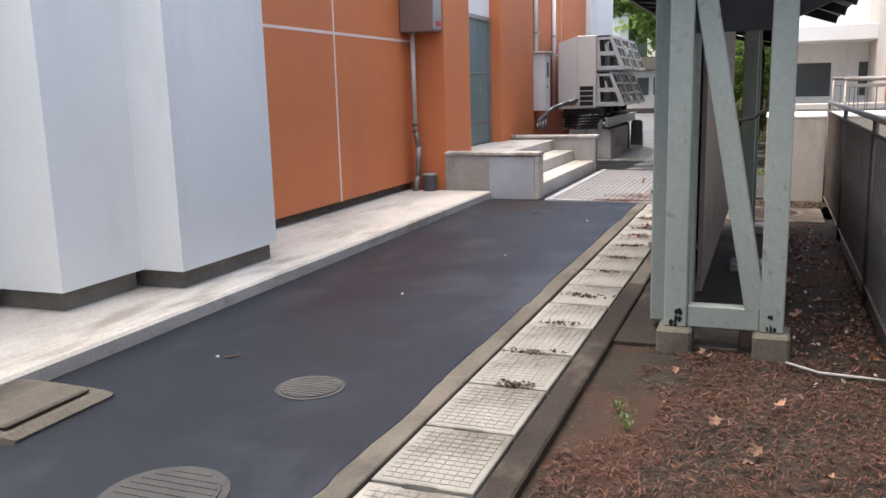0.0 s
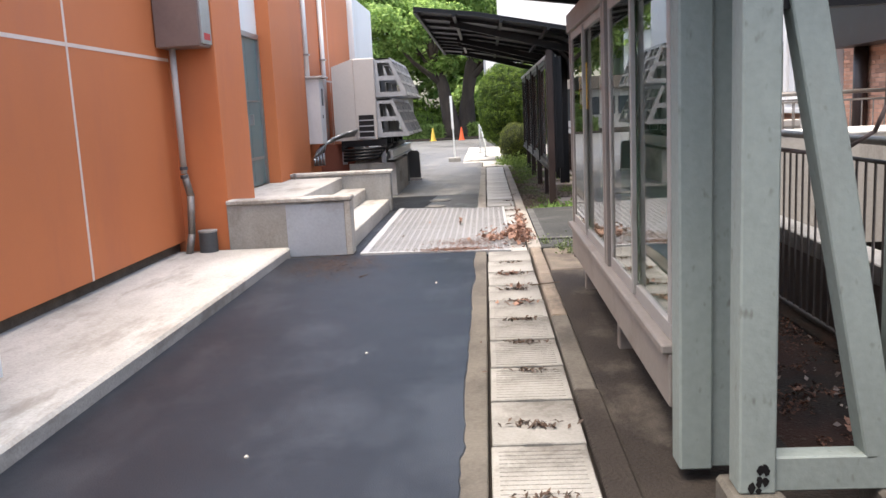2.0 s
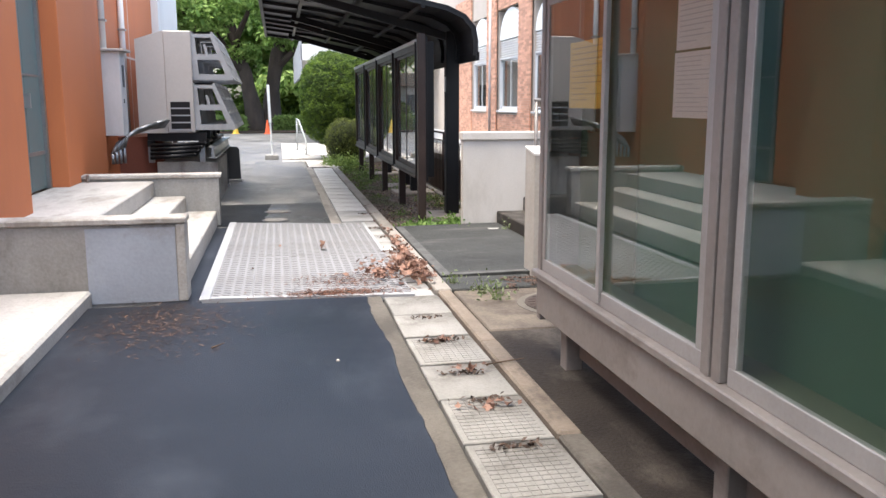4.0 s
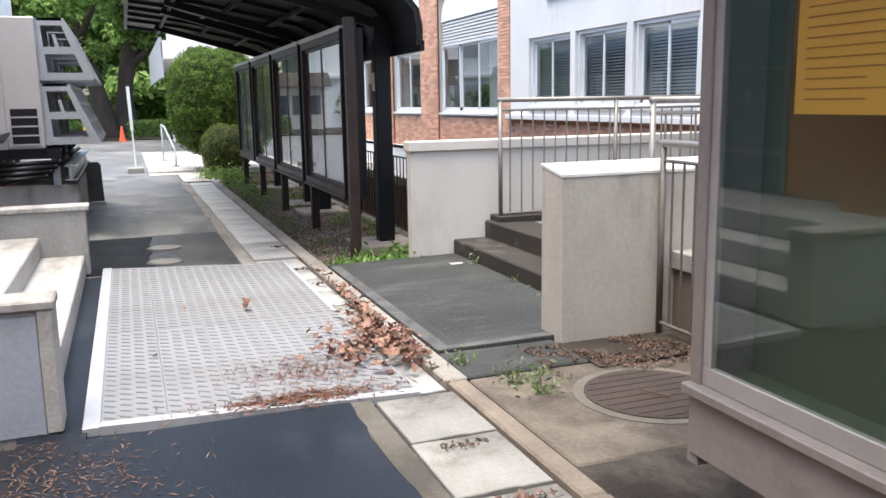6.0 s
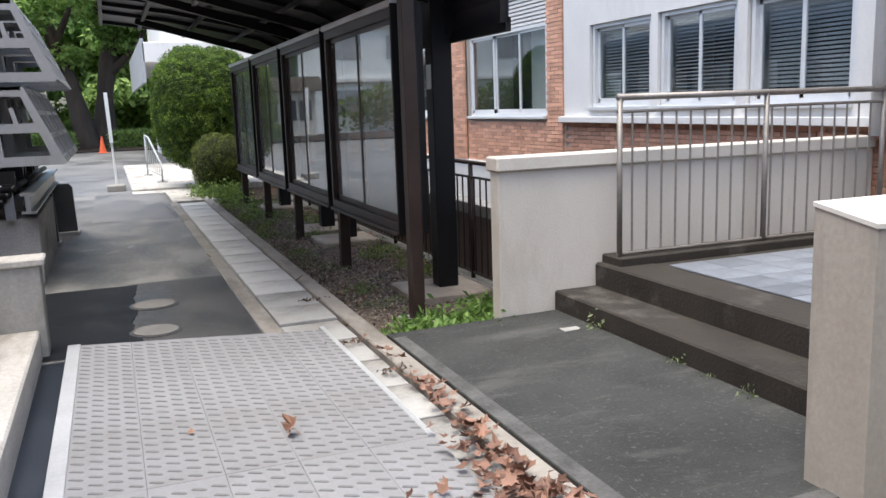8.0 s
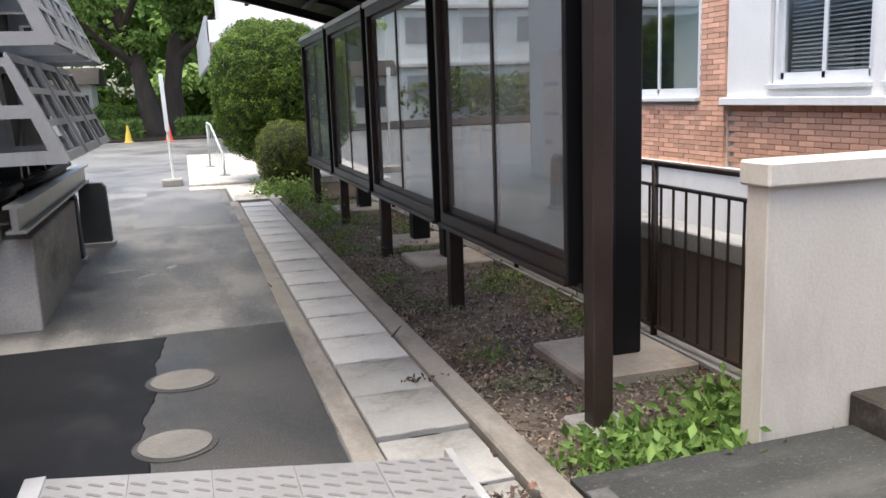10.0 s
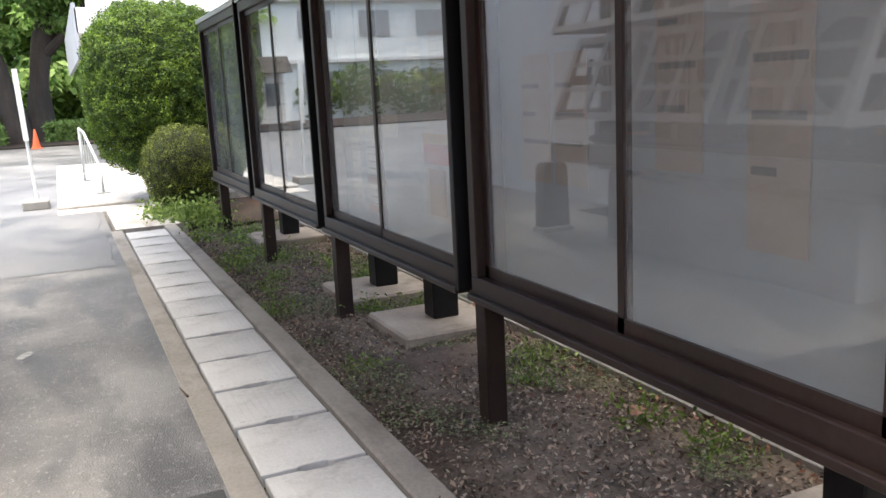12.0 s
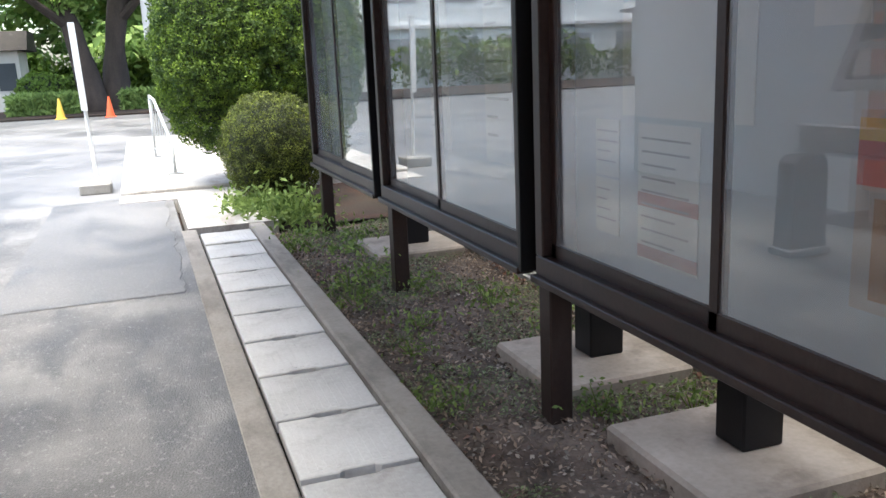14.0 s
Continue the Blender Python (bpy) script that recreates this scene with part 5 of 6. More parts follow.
# ---- sign pole, cones, far things ----
t = thing("sign_pole", "white signpost on a concrete block", "sign")
part("base", boxes((-2.56, -2.20, 27.6, 28.0, -0.01, 0.13), bev=0.02), M_CONC, t, "grey concrete block")
part("pole", tube(bmesh.new(), (-2.36, 27.8, 0.12), (-2.42, 27.8, 1.98), 0.022), M_WHITE, t)
part("sign_plate", prism(bmesh.new(), [(-2.425, 0.98), (-2.355, 0.98), (-2.382, 1.98), (-2.452, 1.98)], "y", 27.72, 27.77), M_WHITE, t, "narrow white sign plate")
part("clip", boxes((-2.42, -2.36, 27.74, 27.83, 1.0, 1.04), (-2.45, -2.39, 27.74, 27.83, 1.5, 1.54)), M_DKGREY, t)


def cone(x, y, z, mat, label, s=1.0):
    t = thing("traffic_cone", label, "traffic cone", (x, y, z), group="traffic cones")
    part("cone", tube(bmesh.new(), (0, 0, 0.03), (0, 0, 0.72 * s), 0.15 * s, 0.03 * s, 16), mat, t)
    part("base", boxes((-0.19 * s, 0.19 * s, -0.19 * s, 0.19 * s, 0, 0.035), bev=0.01), mat, t)
cone(-2.7, 47.2, 0.0, M_CONE, "orange traffic cone at the road's edge", 0.95)
cone(-4.25, 47.6, 0.0, M_CONEY, "faded yellow traffic cone at the road's edge", 0.95)

M_RAILWHITE = surf("pale_rail_paint", (0.40, 0.42, 0.41), (0.31, 0.325, 0.315), 0.5, big=4, fine=40, bump=0.05)
t = thing("guard_rail", "pale painted handrail sloping down to the pavement corner", "railing")
part("top_rail", pipe(bmesh.new(), [(-1.62, 31.2, 0.06), (-1.62, 31.2, 1.02), (-1.57, 30.5, 0.98), (-1.43, 28.6, 0.45), (-1.43, 28.6, 0.06)], 0.022), M_RAILWHITE, t, smooth=True)
part("bottom_rail", pipe(bmesh.new(), [(-1.62, 31.2, 0.2), (-1.43, 28.6, 0.2)], 0.013), M_RAILWHITE, t, smooth=True)
for i in range(1, 7):
    f = i / 7
    part("picket", tube(bmesh.new(), (-1.62 + 0.19 * f, 31.2 - 2.6 * f, 0.2), (-1.62 + 0.19 * f, 31.2 - 2.6 * f, 1.0 - max(0.0, f - 0.27) * 0.72), 0.007, n=6), M_RAILWHITE, t)
for x, y in ((-1.43, 28.6), (-1.62, 31.2)):
    part("foot", boxes((x - 0.10, x + 0.10, y - 0.10, y + 0.10, 0.055, 0.075)), M_STEEL, t)


def shrub(label, centre, radii, leaves, size, stems, lumps, low=-0.95, square=2.0, mat=None, tufts=6.5, depth=0.12):
    """A clipped shrub: leaf tufts round a dark heart, with hollows between the tufts."""
    t = thing("shrub", label, "shrub", (centre[0], centre[1], -0.05))
    c0 = np.array((0, 0, centre[2] + 0.05))
    n = int(leaves * 0.72)
    p, d = blob_points(n, c0, radii, 0.05, lumps, low, square)
    p2, d2 = blob_points(leaves - n, c0, np.array(radii) * 0.94, 0.09, lumps, low, square)
    p, d = np.concatenate([p, p2]), np.concatenate([d, d2])
    f = np.array([noise.noise(Vector(q) * tufts) + 0.6 * noise.noise(Vector(q) * tufts * 2.3) for q in p - c0])
    p = c0 + (p - c0) * (1 + depth * np.clip(f, -0.9, 0.45))[:, None]
    keep = f > -0.75 + 0.35 * nrg.random(len(f))
    p, d = p[keep], d[keep]
    crown = quads("crown", p, d + nrg.normal(size=d.shape) * 0.6, size, mat or M_SHRUB, t)
    # Dark ball inside; the shade between the tufts is put into its colour.
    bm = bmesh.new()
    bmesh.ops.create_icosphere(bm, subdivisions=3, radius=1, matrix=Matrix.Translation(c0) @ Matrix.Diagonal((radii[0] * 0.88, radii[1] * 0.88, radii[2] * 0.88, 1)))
    part("shade_core", bm, surf("shrub_shade", (0.02, 0.030, 0.01), (0.01, 0.015, 0.006), 0.9), crown)
    for sx, sy in stems:
        part("stem", tube(bmesh.new(), (sx, sy, -0.05), (sx * 0.6, sy * 0.6, centre[2] - radii[2] * 0.5), 0.03, 0.02, 8), M_BARK, t)
    return t
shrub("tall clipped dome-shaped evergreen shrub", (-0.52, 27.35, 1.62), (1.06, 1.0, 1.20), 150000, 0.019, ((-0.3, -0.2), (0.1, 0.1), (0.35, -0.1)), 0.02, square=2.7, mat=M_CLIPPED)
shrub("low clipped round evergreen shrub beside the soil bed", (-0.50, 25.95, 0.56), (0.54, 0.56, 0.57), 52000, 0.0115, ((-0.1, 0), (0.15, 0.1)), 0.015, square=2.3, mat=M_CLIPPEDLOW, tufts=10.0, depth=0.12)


def tree(x, y, h, r, lean, label, crowns, leaves, size=0.15, name="tree"):
    """A tapered trunk with limbs, and a crown of many leaves in clumps."""
    t = thing(name, label, "tree", (x, y, ZG), group="broadleaf trees")
    bm = bmesh.new()
    pts, rad = [], []
    for i in range(9):
        f = i / 8
        pts.append(Vector((lean[0] * f * f + 0.12 * math.sin(3 * f + x), lean[1] * f, h * f)))
        rad.append(r * (1.35 if i == 0 else 1.0) * (1 - 0.5 * f))
    rings = [[bm.verts.new(q + Vector((math.cos(a * 0.4488), math.sin(a * 0.4488), 0)) * w) for a in range(14)] for q, w in zip(pts, rad)]
    for ra, rb in zip(rings, rings[1:]):
        for a in range(14):
            bm.faces.new((ra[a], ra[(a + 1) % 14], rb[(a + 1) % 14], rb[a]))
    for v in bm.verts:
        v.co += Vector((noise.noise(v.co * 2.2), noise.noise(v.co * 2.2 + Vector((9, 0, 0))), 0)) * r * 0.4
    part("trunk", bm, M_BARK, t, smooth=True)
    top = pts[-1]
    P, D = [], []
    for k, (cx, cy, cz, cr) in enumerate(crowns):
        c0 = Vector((cx, cy, cz))
        start = pts[4 + k % 4]
        mid = (start + c0) / 2 + Vector((0, 0, -0.3))
        lb = bmesh.new()
        tube(lb, start, mid, r * 0.42, r * 0.25, 9)
        tube(lb, mid, c0, r * 0.25, r * 0.08, 9)
        for q in range(4):
            e = c0 + Vector((rnd.uniform(-1, 1), rnd.uniform(-1, 1), rnd.uniform(-0.5, 0.8))) * cr
            tube(lb, mid.lerp(c0, 0.5), e, r * 0.12, r * 0.03, 6)
        part("limb", lb, M_BARK, t)
        for q in range(9):
            o = np.array(c0) + nrg.normal(size=3) * cr * np.array((0.55, 0.55, 0.35))
            p, d = blob_points(int(leaves / len(crowns) / 9), o, np.array((0.5, 0.5, 0.28)) * cr, 0.35, 0.15)
            P.append(p)
            D.append(d * 0.4 + np.array((0, 0, 0.6)) + nrg.normal(size=d.shape) * 0.45)
    quads("crown", np.concatenate(P), np.concatenate(D), size, M_TREELEAF, t)
    return t
tree(-3.4, 52.5, 6.6, 0.48, (-1.5, 0.5), "broad old tree with a dark leaning trunk", ((-3.5, -2.5, 6.4, 2.4), (-2.0, 0.5, 5.6, 2.0), (0.5, -1.5, 8.2, 2.4), (-6.0, -3.0, 8.0, 2.4)), 26000)
tree(-2.45, 53.2, 7.0, 0.54, (1.3, 0.5), "broad old tree with a dark rough trunk", ((2.8, -1.5, 6.6, 2.4), (1.6, 0.8, 5.4, 1.8), (-0.5, -1.0, 8.4, 2.2), (5.0, -2.0, 8.2, 2.4)), 23000)

# far woods, hedges and houses behind the road
P, D = [], []
for i in range(250):
    x = (-38 + 76 * ((i * 0.618) % 1.0)) if i < 130 else (-14 + 22 * ((i * 0.618) % 1.0))
    y = 60 + 14 * nrg.random()
    z = nrg.uniform(0.6, 13)
    if x < -9:
        continue
    p, d = blob_points(400, (x, y, z), (2.3, 1.5, 0.9), 0.35, 0.2)
    P.append(p)
    D.append(d * 0.5 + np.array((0, -0.2, 0.5)) + nrg.normal(size=d.shape) * 0.4)
woods = quads("far_woods", np.concatenate(P), np.concatenate(D), 0.30, M_WOODLEAF)
tagged(woods, "bright green mass of far trees behind the road", "woods", kind="stuff")
P, D = [], []
for i in range(26):
    x = -30 + 62 * ((i * 0.618) % 1.0)
    p, d = blob_points(900, (x, 61 + 3 * nrg.random(), nrg.uniform(0.6, 2.2)), (2.6, 1.4, 1.5), 0.25, 0.15)
    P.append(p)
    D.append(d + nrg.normal(size=d.shape) * 0.5)
under = quads("undergrowth", np.concatenate(P), np.concatenate(D), 0.22, M_SHRUB)
tagged(under, "dark green undergrowth below the far trees", "undergrowth", kind="stuff")
struct("verge", boxes((-40, 40, 48, 58, -0.15, 0.06)), M_SOIL, "brown verge under the far trees", "ground")
shrub("far clipped round shrub", (-5.1, 52.3, 0.95), (0.95, 0.8, 0.65), 4000, 0.07, ((0, 0),), 0.04)
shrub("far clipped round shrub", (-3.9, 53.5, 0.85), (0.75, 0.7, 0.6), 3000, 0.07, ((0, 0),), 0.04)
for cx, cy, n in ((-5.0, 50.6, 3600), (-1.2, 51.5, 3000), (0.6, 51.5, 3000)):
    base = np.stack([cx + nrg.uniform(-1.15, 1.15, n), cy + nrg.uniform(-0.4, 0.4, n), nrg.uniform(0.05, 0.75, n)], 1)
    g = quads("tall_grass", base, nrg.normal(size=(n, 3)) * np.array((1, 1, 0.25)), 0.10, M_GRASSLEAF, aspect=4.0)
    tagged(g, "tuft of tall bright green leaves on the verge", "grass", kind="stuff")
h = thing("house", "low pale house with a dark tiled roof among the trees", "house", kind="structure")
part("wall", boxes((-9.2, -6.2, 56, 59, -0.1, 2.6)), M_WALLW, h)
part("roof", prism(bmesh.new(), [(55.5, 2.5), (59.5, 2.5), (58.6, 3.3), (56.4, 3.3)], "x", -9.6, -5.8), M_STEPDARK, h)
for x in (-6.7, -7.7, -8.6):
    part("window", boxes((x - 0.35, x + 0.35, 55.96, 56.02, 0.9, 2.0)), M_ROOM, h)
h = thing("building_white", "white building with deep projecting eaves beyond the shrub", "building", kind="structure")
part("wall", boxes((-0.6, 14, 37.5, 46, -0.1, 7.0)), M_FACADE, h)
part("eave", boxes((-1.35, 14, 34.6, 46, 2.95, 3.5), bev=0.02), M_FACADE, h)
part("fascia", boxes((-1.38, -1.30, 34.6, 46, 2.4, 3.6)), M_ACGREY, h)
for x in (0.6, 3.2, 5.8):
    part("window", boxes((x, x + 1.6, 37.46, 37.52, 0.9, 2.2)), M_ROOM, h)

h = thing("building_white", "pale three-storey building across the lot", "building", kind="structure")
part("wall", boxes((-44, -9.6, 62, 72, -0.1, 10.5)), M_WHITE, h)
part("parapet", boxes((-44.2, -9.4, 61.8, 72.2, 10.5, 10.9)), M_FACADE, h)
for z in (1.1, 4.5, 7.9):
    part("ledge", boxes((-44, -9.5, 61.7, 62.0, z + 2.0, z + 2.2)), M_FACADE, h)
    for k in range(9):
        part("window", boxes((-42.5 + 3.6 * k, -40.6 + 3.6 * k, 61.96, 62.02, z, z + 1.5)), M_ACGREY, h)

# across the open lot, seen in the glass of the notice boards
h = thing("house", "long low white building across the open lot", "house", kind="structure")
part("wall", boxes((-34, -26, 24, 60, -0.1, 3.6)), M_WHITE, h)
part("roof", boxes((-34.5, -25.5, 23.5, 60.5, 3.6, 3.8)), M_FACADE, h)
for y in (27, 33, 39, 45, 51):
    part("window", boxes((-26.02, -25.96, y, y + 1.8, 1.1, 2.4)), M_ACGREY, h)
P, D = [], []
for i in range(8):
    p, d = blob_points(700, (-22.5, 26 + 2.5 * i, 0.5), (0.8, 1.4, 0.6), 0.2, 0.12)
    P.append(p)
    D.append(d + nrg.normal(size=d.shape) * 0.5)
tagged(quads("hedge", np.concatenate(P), np.concatenate(D), 0.11, M_SHRUB), "long green hedge across the open lot", "hedge", kind="stuff")

# ---- weeds and litter ----
M_WEEDLEAF = leaf_material("broad_weed_leaf", (0.24, 0.37, 0.10), (0.07, 0.14, 0.03), 0.35)
def tuft(x, y, z, n, h, spread, label, mat=None, leaf=0.13):
    t = thing("weed", label, "weed", (x, y, z), group="weeds")
    base = np.stack([nrg.normal(size=n) * spread, nrg.normal(size=n) * spread, np.abs(nrg.normal(size=n)) * h * 0.5 + 0.01], 1)
    nor = np.stack([nrg.normal(size=n), nrg.normal(size=n), nrg.uniform(0.1, 1.0, n)], 1)
    quads("leaves", base, nor, h * leaf, mat or M_GRASSLEAF, t, aspect=2.4)
    bm = bmesh.new()
    for q in range(5):
        tube(bm, (0, 0, -0.02), (rnd.uniform(-1, 1) * spread, rnd.uniform(-1, 1) * spread, h * rnd.uniform(0.5, 1)), 0.004, 0.002, 5)
    tagged(part("stalks", bm, M_SHRUB, t), kind="stuff")
for x, y, s in ((-0.35, 14.95, 1.0), (-0.12, 14.80, 1.1), (0.15, 14.95, 1.2), (0.35, 15.1, 1.2), (-0.55, 14.85, 0.8)):
    tuft(x, y, -0.09, 280, 0.11 * s, 0.13 * s, "bright green broad-leaved weed beside the wall", M_WEEDLEAF, 0.28)
for x, y, s in ((-0.78, 11.35, 0.8), (-0.62, 10.95, 1.0), (-0.55, 10.75, 1.1), (0.44, 14.05, 0.9), (0.44, 13.2, 0.6), (0.42, 12.6, 0.6), (0.44, 12.9, 0.5), (-0.55, 3.65, 0.5), (-0.62, 3.85, 0.4)):
    tuft(x, y, -0.02, 70, 0.13 * s, 0.06 * s, "small pale green weed growing from a joint", M_PALEWEED)
for x, y, s in ((-0.55, 18.7, 0.6), (-0.6, 22.3, 1.0), (-0.35, 22.6, 1.0), (-0.1, 19.85, 0.8), (0.3, 17.3, 0.9), (-0.5, 16.4, 0.7), (-0.45, 21.3, 0.8), (-0.6, 20.9, 0.6), (-0.35, 23.4, 1.1), (0.35, 16.9, 0.9), (-0.7, 23.7, 1.0), (-0.5, 24.2, 1.2), (-0.15, 23.9, 1.1), (-0.65, 21.9, 0.9), (-0.2, 22.1, 0.9), (0.1, 21.5, 1.0), (-0.72, 20.2, 0.8), (0.2, 20.9, 0.9), (0.3, 18.3, 0.9), (0.1, 18.0, 0.7), (0.25, 19.7, 0.8)):
    tuft(x, y, -0.10, 130, 0.15 * s, 0.11 * s, "low green weed on the soil bed")
for x, y in ((-0.75, 24.9), (-0.6, 25.1), (-0.85, 25.3), (-0.55, 24.7), (-0.85, 25.7), (-0.4, 24.9)):
    tuft(x, y, -0.05, 260, 0.26, 0.15, "bright grass tuft at the shrub's foot")
# sparse moss and seedlings on the bed
n = 56000
bx, by = nrg.uniform(-0.80, 0.6, n), nrg.uniform(15.2, 24.6, n)
keep = np.array([noise.noise((a * 1.6, c * 1.6, 5)) > (0.28 if c < 17.8 else -0.02) for a, c in zip(bx, by)])
bx, by = bx[keep], by[keep]
g = quads("ground_cover", np.stack([bx, by, -0.10 + nrg.uniform(0, 0.04, len(bx))], 1), np.stack([nrg.normal(size=len(bx)) * 0.5, nrg.normal(size=len(bx)) * 0.5, np.ones(len(bx))], 1), 0.010, M_BEDMOSS)
tagged(g, "sparse low green growth on the soil bed", "grass", kind="stuff")


n = 9000
gx, gy = nrg.uniform(-0.82, 0.6, n), nrg.uniform(14.8, 24.6, n)
g = quads("gravel", np.stack([gx, gy, -0.10 + nrg.uniform(0, 0.018, n)], 1), np.stack([nrg.normal(size=n) * 0.4, nrg.normal(size=n) * 0.4, np.ones(n)], 1), 0.017, leaf_material("gravel_grey", (0.32, 0.28, 0.23), (0.030, 0.023, 0.017), 0.0), aspect=1.2)
tagged(g, "fine grey grit and bark on the soil bed", "gravel", kind="stuff")


def litter(name, n, x0, x1, y0, y1, z, size, mat, label, aspect=1.6, flat=0.5, sigma=None, patchy=0.0, fade=None):
    if sigma:
        p = np.stack([nrg.normal((x0 + x1) / 2, sigma[0], n), nrg.normal((y0 + y1) / 2, sigma[1], n)], 1)
    else:
        p = np.stack([nrg.uniform(x0, x1, n), nrg.uniform(y0, y1, n)], 1)
    if patchy:
        keep = np.array([noise.noise((a * patchy, c * patchy, 4)) + 0.5 * noise.noise((a * patchy * 4, c * patchy * 4, 9)) > (-0.08 if fade is None else 0.35 - 0.9 * min(1.0, (a - fade[0]) / fade[1])) for a, c in p])
        p = p[keep]
        n = len(p)
    zz = z + np.abs(nrg.normal(size=n)) * size * 0.35
    nor = np.stack([nrg.normal(size=n) * flat, nrg.normal(size=n) * flat, np.ones(n)], 1)
    g = quads(name, np.column_stack([p, zz]), nor, size, mat, aspect=aspect)
    return tagged(g, label, "litter", kind="stuff")
litter("needle_litter", 13000, -0.80, 0.66, 2.3, 4.95, -0.035, 0.0062, M_NEEDLE, "reddish brown needles and bark on the soil", 6.0, 0.5, patchy=1.1, fade=(-0.85, 0.55))
litter("needle_litter", 6500, 0.0, 0.66, 5.0, 9.8, -0.035, 0.013, M_LITTER, "brown leaf litter along the railing", 2.2, 0.6, patchy=2.5)
litter("leaf_pile", 160, 0.15, 0.66, 4.4, 9.6, -0.03, 0.022, leaf_material("pale_leaf", (0.38, 0.32, 0.28), (0.16, 0.12, 0.10), 0.05), "scattered pale dry leaf scraps along the railing", 1.4, 0.6)
litter("needle_litter", 1800, 0.46, 0.65, 15.0, 24.5, -0.09, 0.02, M_LITTER, "brown leaf litter along the railing", 1.6, 0.6, patchy=2.0)
litter("needle_litter", 15000, -0.8, 0.55, 14.8, 24.5, -0.09, 0.013, M_BEDLITTER, "fine brown litter on the soil bed", 2.4, 0.9)
litter("needle_litter", 320, -0.8, 0.55, 14.8, 24.5, -0.085, 0.024, M_DRYLEAF, "scattered dead leaves on the soil bed", 1.6, 0.9, patchy=1.5)
litter("needle_litter", 4200, -0.35, 0.64, 10.85, 11.49, 0.004, 0.010, M_NEEDLEPALE, "brown leaf litter at the low wall's foot", 2.2, 0.6, patchy=3.0)
litter("needle_litter", 1200, -3.2, -2.8, 9.9, 10.9, 0.010, 0.0075, M_NEEDLEPALE, "thin brown litter on the dark asphalt", 6.0, 0.15, (0.25, 0.35))
def dry_leaves(n, x, y, z, sx, sy, size, label, spread_z=0.03):
    """A drift of curled, lobed dead leaves, lying at all angles."""
    vs, fs = [], []
    for k in range(n):
        px, py = rnd.gauss(x, sx), rnd.gauss(y, sy)
        m = pose(px, py, z + abs(rnd.gauss(0, spread_z)), rnd.gauss(0, 24), rnd.gauss(0, 24), rnd.uniform(0, 360))
        sc, curl, fold = size * rnd.uniform(0.6, 1.35), rnd.uniform(-0.1, 0.9), rnd.uniform(0.0, 0.7)
        i0 = len(vs)
        vs.append(tuple(m @ Vector((0, 0, 0))))
        for q in range(15):
            a = 2 * math.pi * q / 15
            r = (1.0 if q % 3 == 0 else 0.62) * (0.75 + 0.25 * math.cos(a)) * rnd.uniform(0.85, 1.15)
            u, v = r * math.cos(a), 0.9 * r * math.sin(a)
            vs.append(tuple(m @ (Vector((u, v, curl * u * u + fold * abs(v))) * sc)))
        fs += [(i0, i0 + 1 + q, i0 + 1 + (q + 1) % 15) for q in range(15)]
    me = bpy.data.meshes.new("leaf_pile")
    me.from_pydata(vs, [], fs)
    me.materials.append(M_DRYLEAF)
    return tagged(new("leaf_pile", me), label, "litter", kind="stuff")
for x, y, sx, sy, n in ((-1.08, 12.15, 0.07, 0.36, 190), (-1.27, 11.78, 0.13, 0.20, 120), (-0.98, 11.75, 0.05, 0.22, 90), (-0.98, 13.3, 0.03, 0.5, 60)):
    dry_leaves(n, x, y, 0.02, sx, sy, 0.042, "drift of curled brown dead leaves on the drain")
litter("leaf_pile", 700, -1.75, -1.75, 11.12, 11.12, 0.015, 0.009, M_LITTER, "brown needles along the plates' edge", 7.0, 0.3, (0.24, 0.06))
litter("leaf_pile", 500, -1.65, -1.65, 11.55, 11.55, 0.02, 0.007, M_LITTER, "brown needles on the steel plates", 7.0, 0.3, (0.2, 0.15))


def leaf_mesh():
    bm = bmesh.new()
    pts = []
    for i in range(20):
        a = 2 * math.pi * i / 20
        r = 0.62 + 0.13 * math.cos(5 * a) + 0.07 * math.cos(9 * a + 1)
        pts.append(bm.verts.new((r * math.cos(a), r * math.sin(a), 0.75 * r * r * (0.6 + 0.5 * math.cos(2 * a + 0.6)))))
    c = bm.verts.new((0, 0, 0))
    for i in range(20):
        bm.faces.new((c, pts[i], pts[(i + 1) % 20]))
    box(bm, 0.5, 1.1, -0.02, 0.02, -0.02, 0.02)
    me = bpy.data.meshes.new("leaf")
    bm.to_mesh(me)
    bm.free()
    me.materials.append(M_LEAF)
    return me
LEAF = leaf_mesh()
spots = [(-1.76, 13.18, 0.05, 0.10, 70), (-2.45, 12.2, 0.02, 0.03, 10), (-2.2, 13.4, 0.02, 0.03, 20)]
for i in range(15):
    spots.append((rnd.uniform(-0.5, 0.6), rnd.uniform(2.2, 4.8), 0.0, rnd.uniform(0.025, 0.05), rnd.uniform(0, 70)))
for i in range(16):
    spots.append((rnd.uniform(0.15, 0.6), rnd.uniform(5.2, 9.5), 0.0, rnd.uniform(0.03, 0.06), rnd.uniform(0, 40)))
for i in range(10):
    spots.append((rnd.uniform(-1.3, -0.9), rnd.uniform(11.2, 12.9), 0.06, rnd.uniform(0.05, 0.08), rnd.uniform(0, 60)))
for i in range(8):
    spots.append((rnd.uniform(0.25, 0.58), rnd.uniform(15.4, 21), -0.06, rnd.uniform(0.03, 0.06), rnd.uniform(0, 40)))
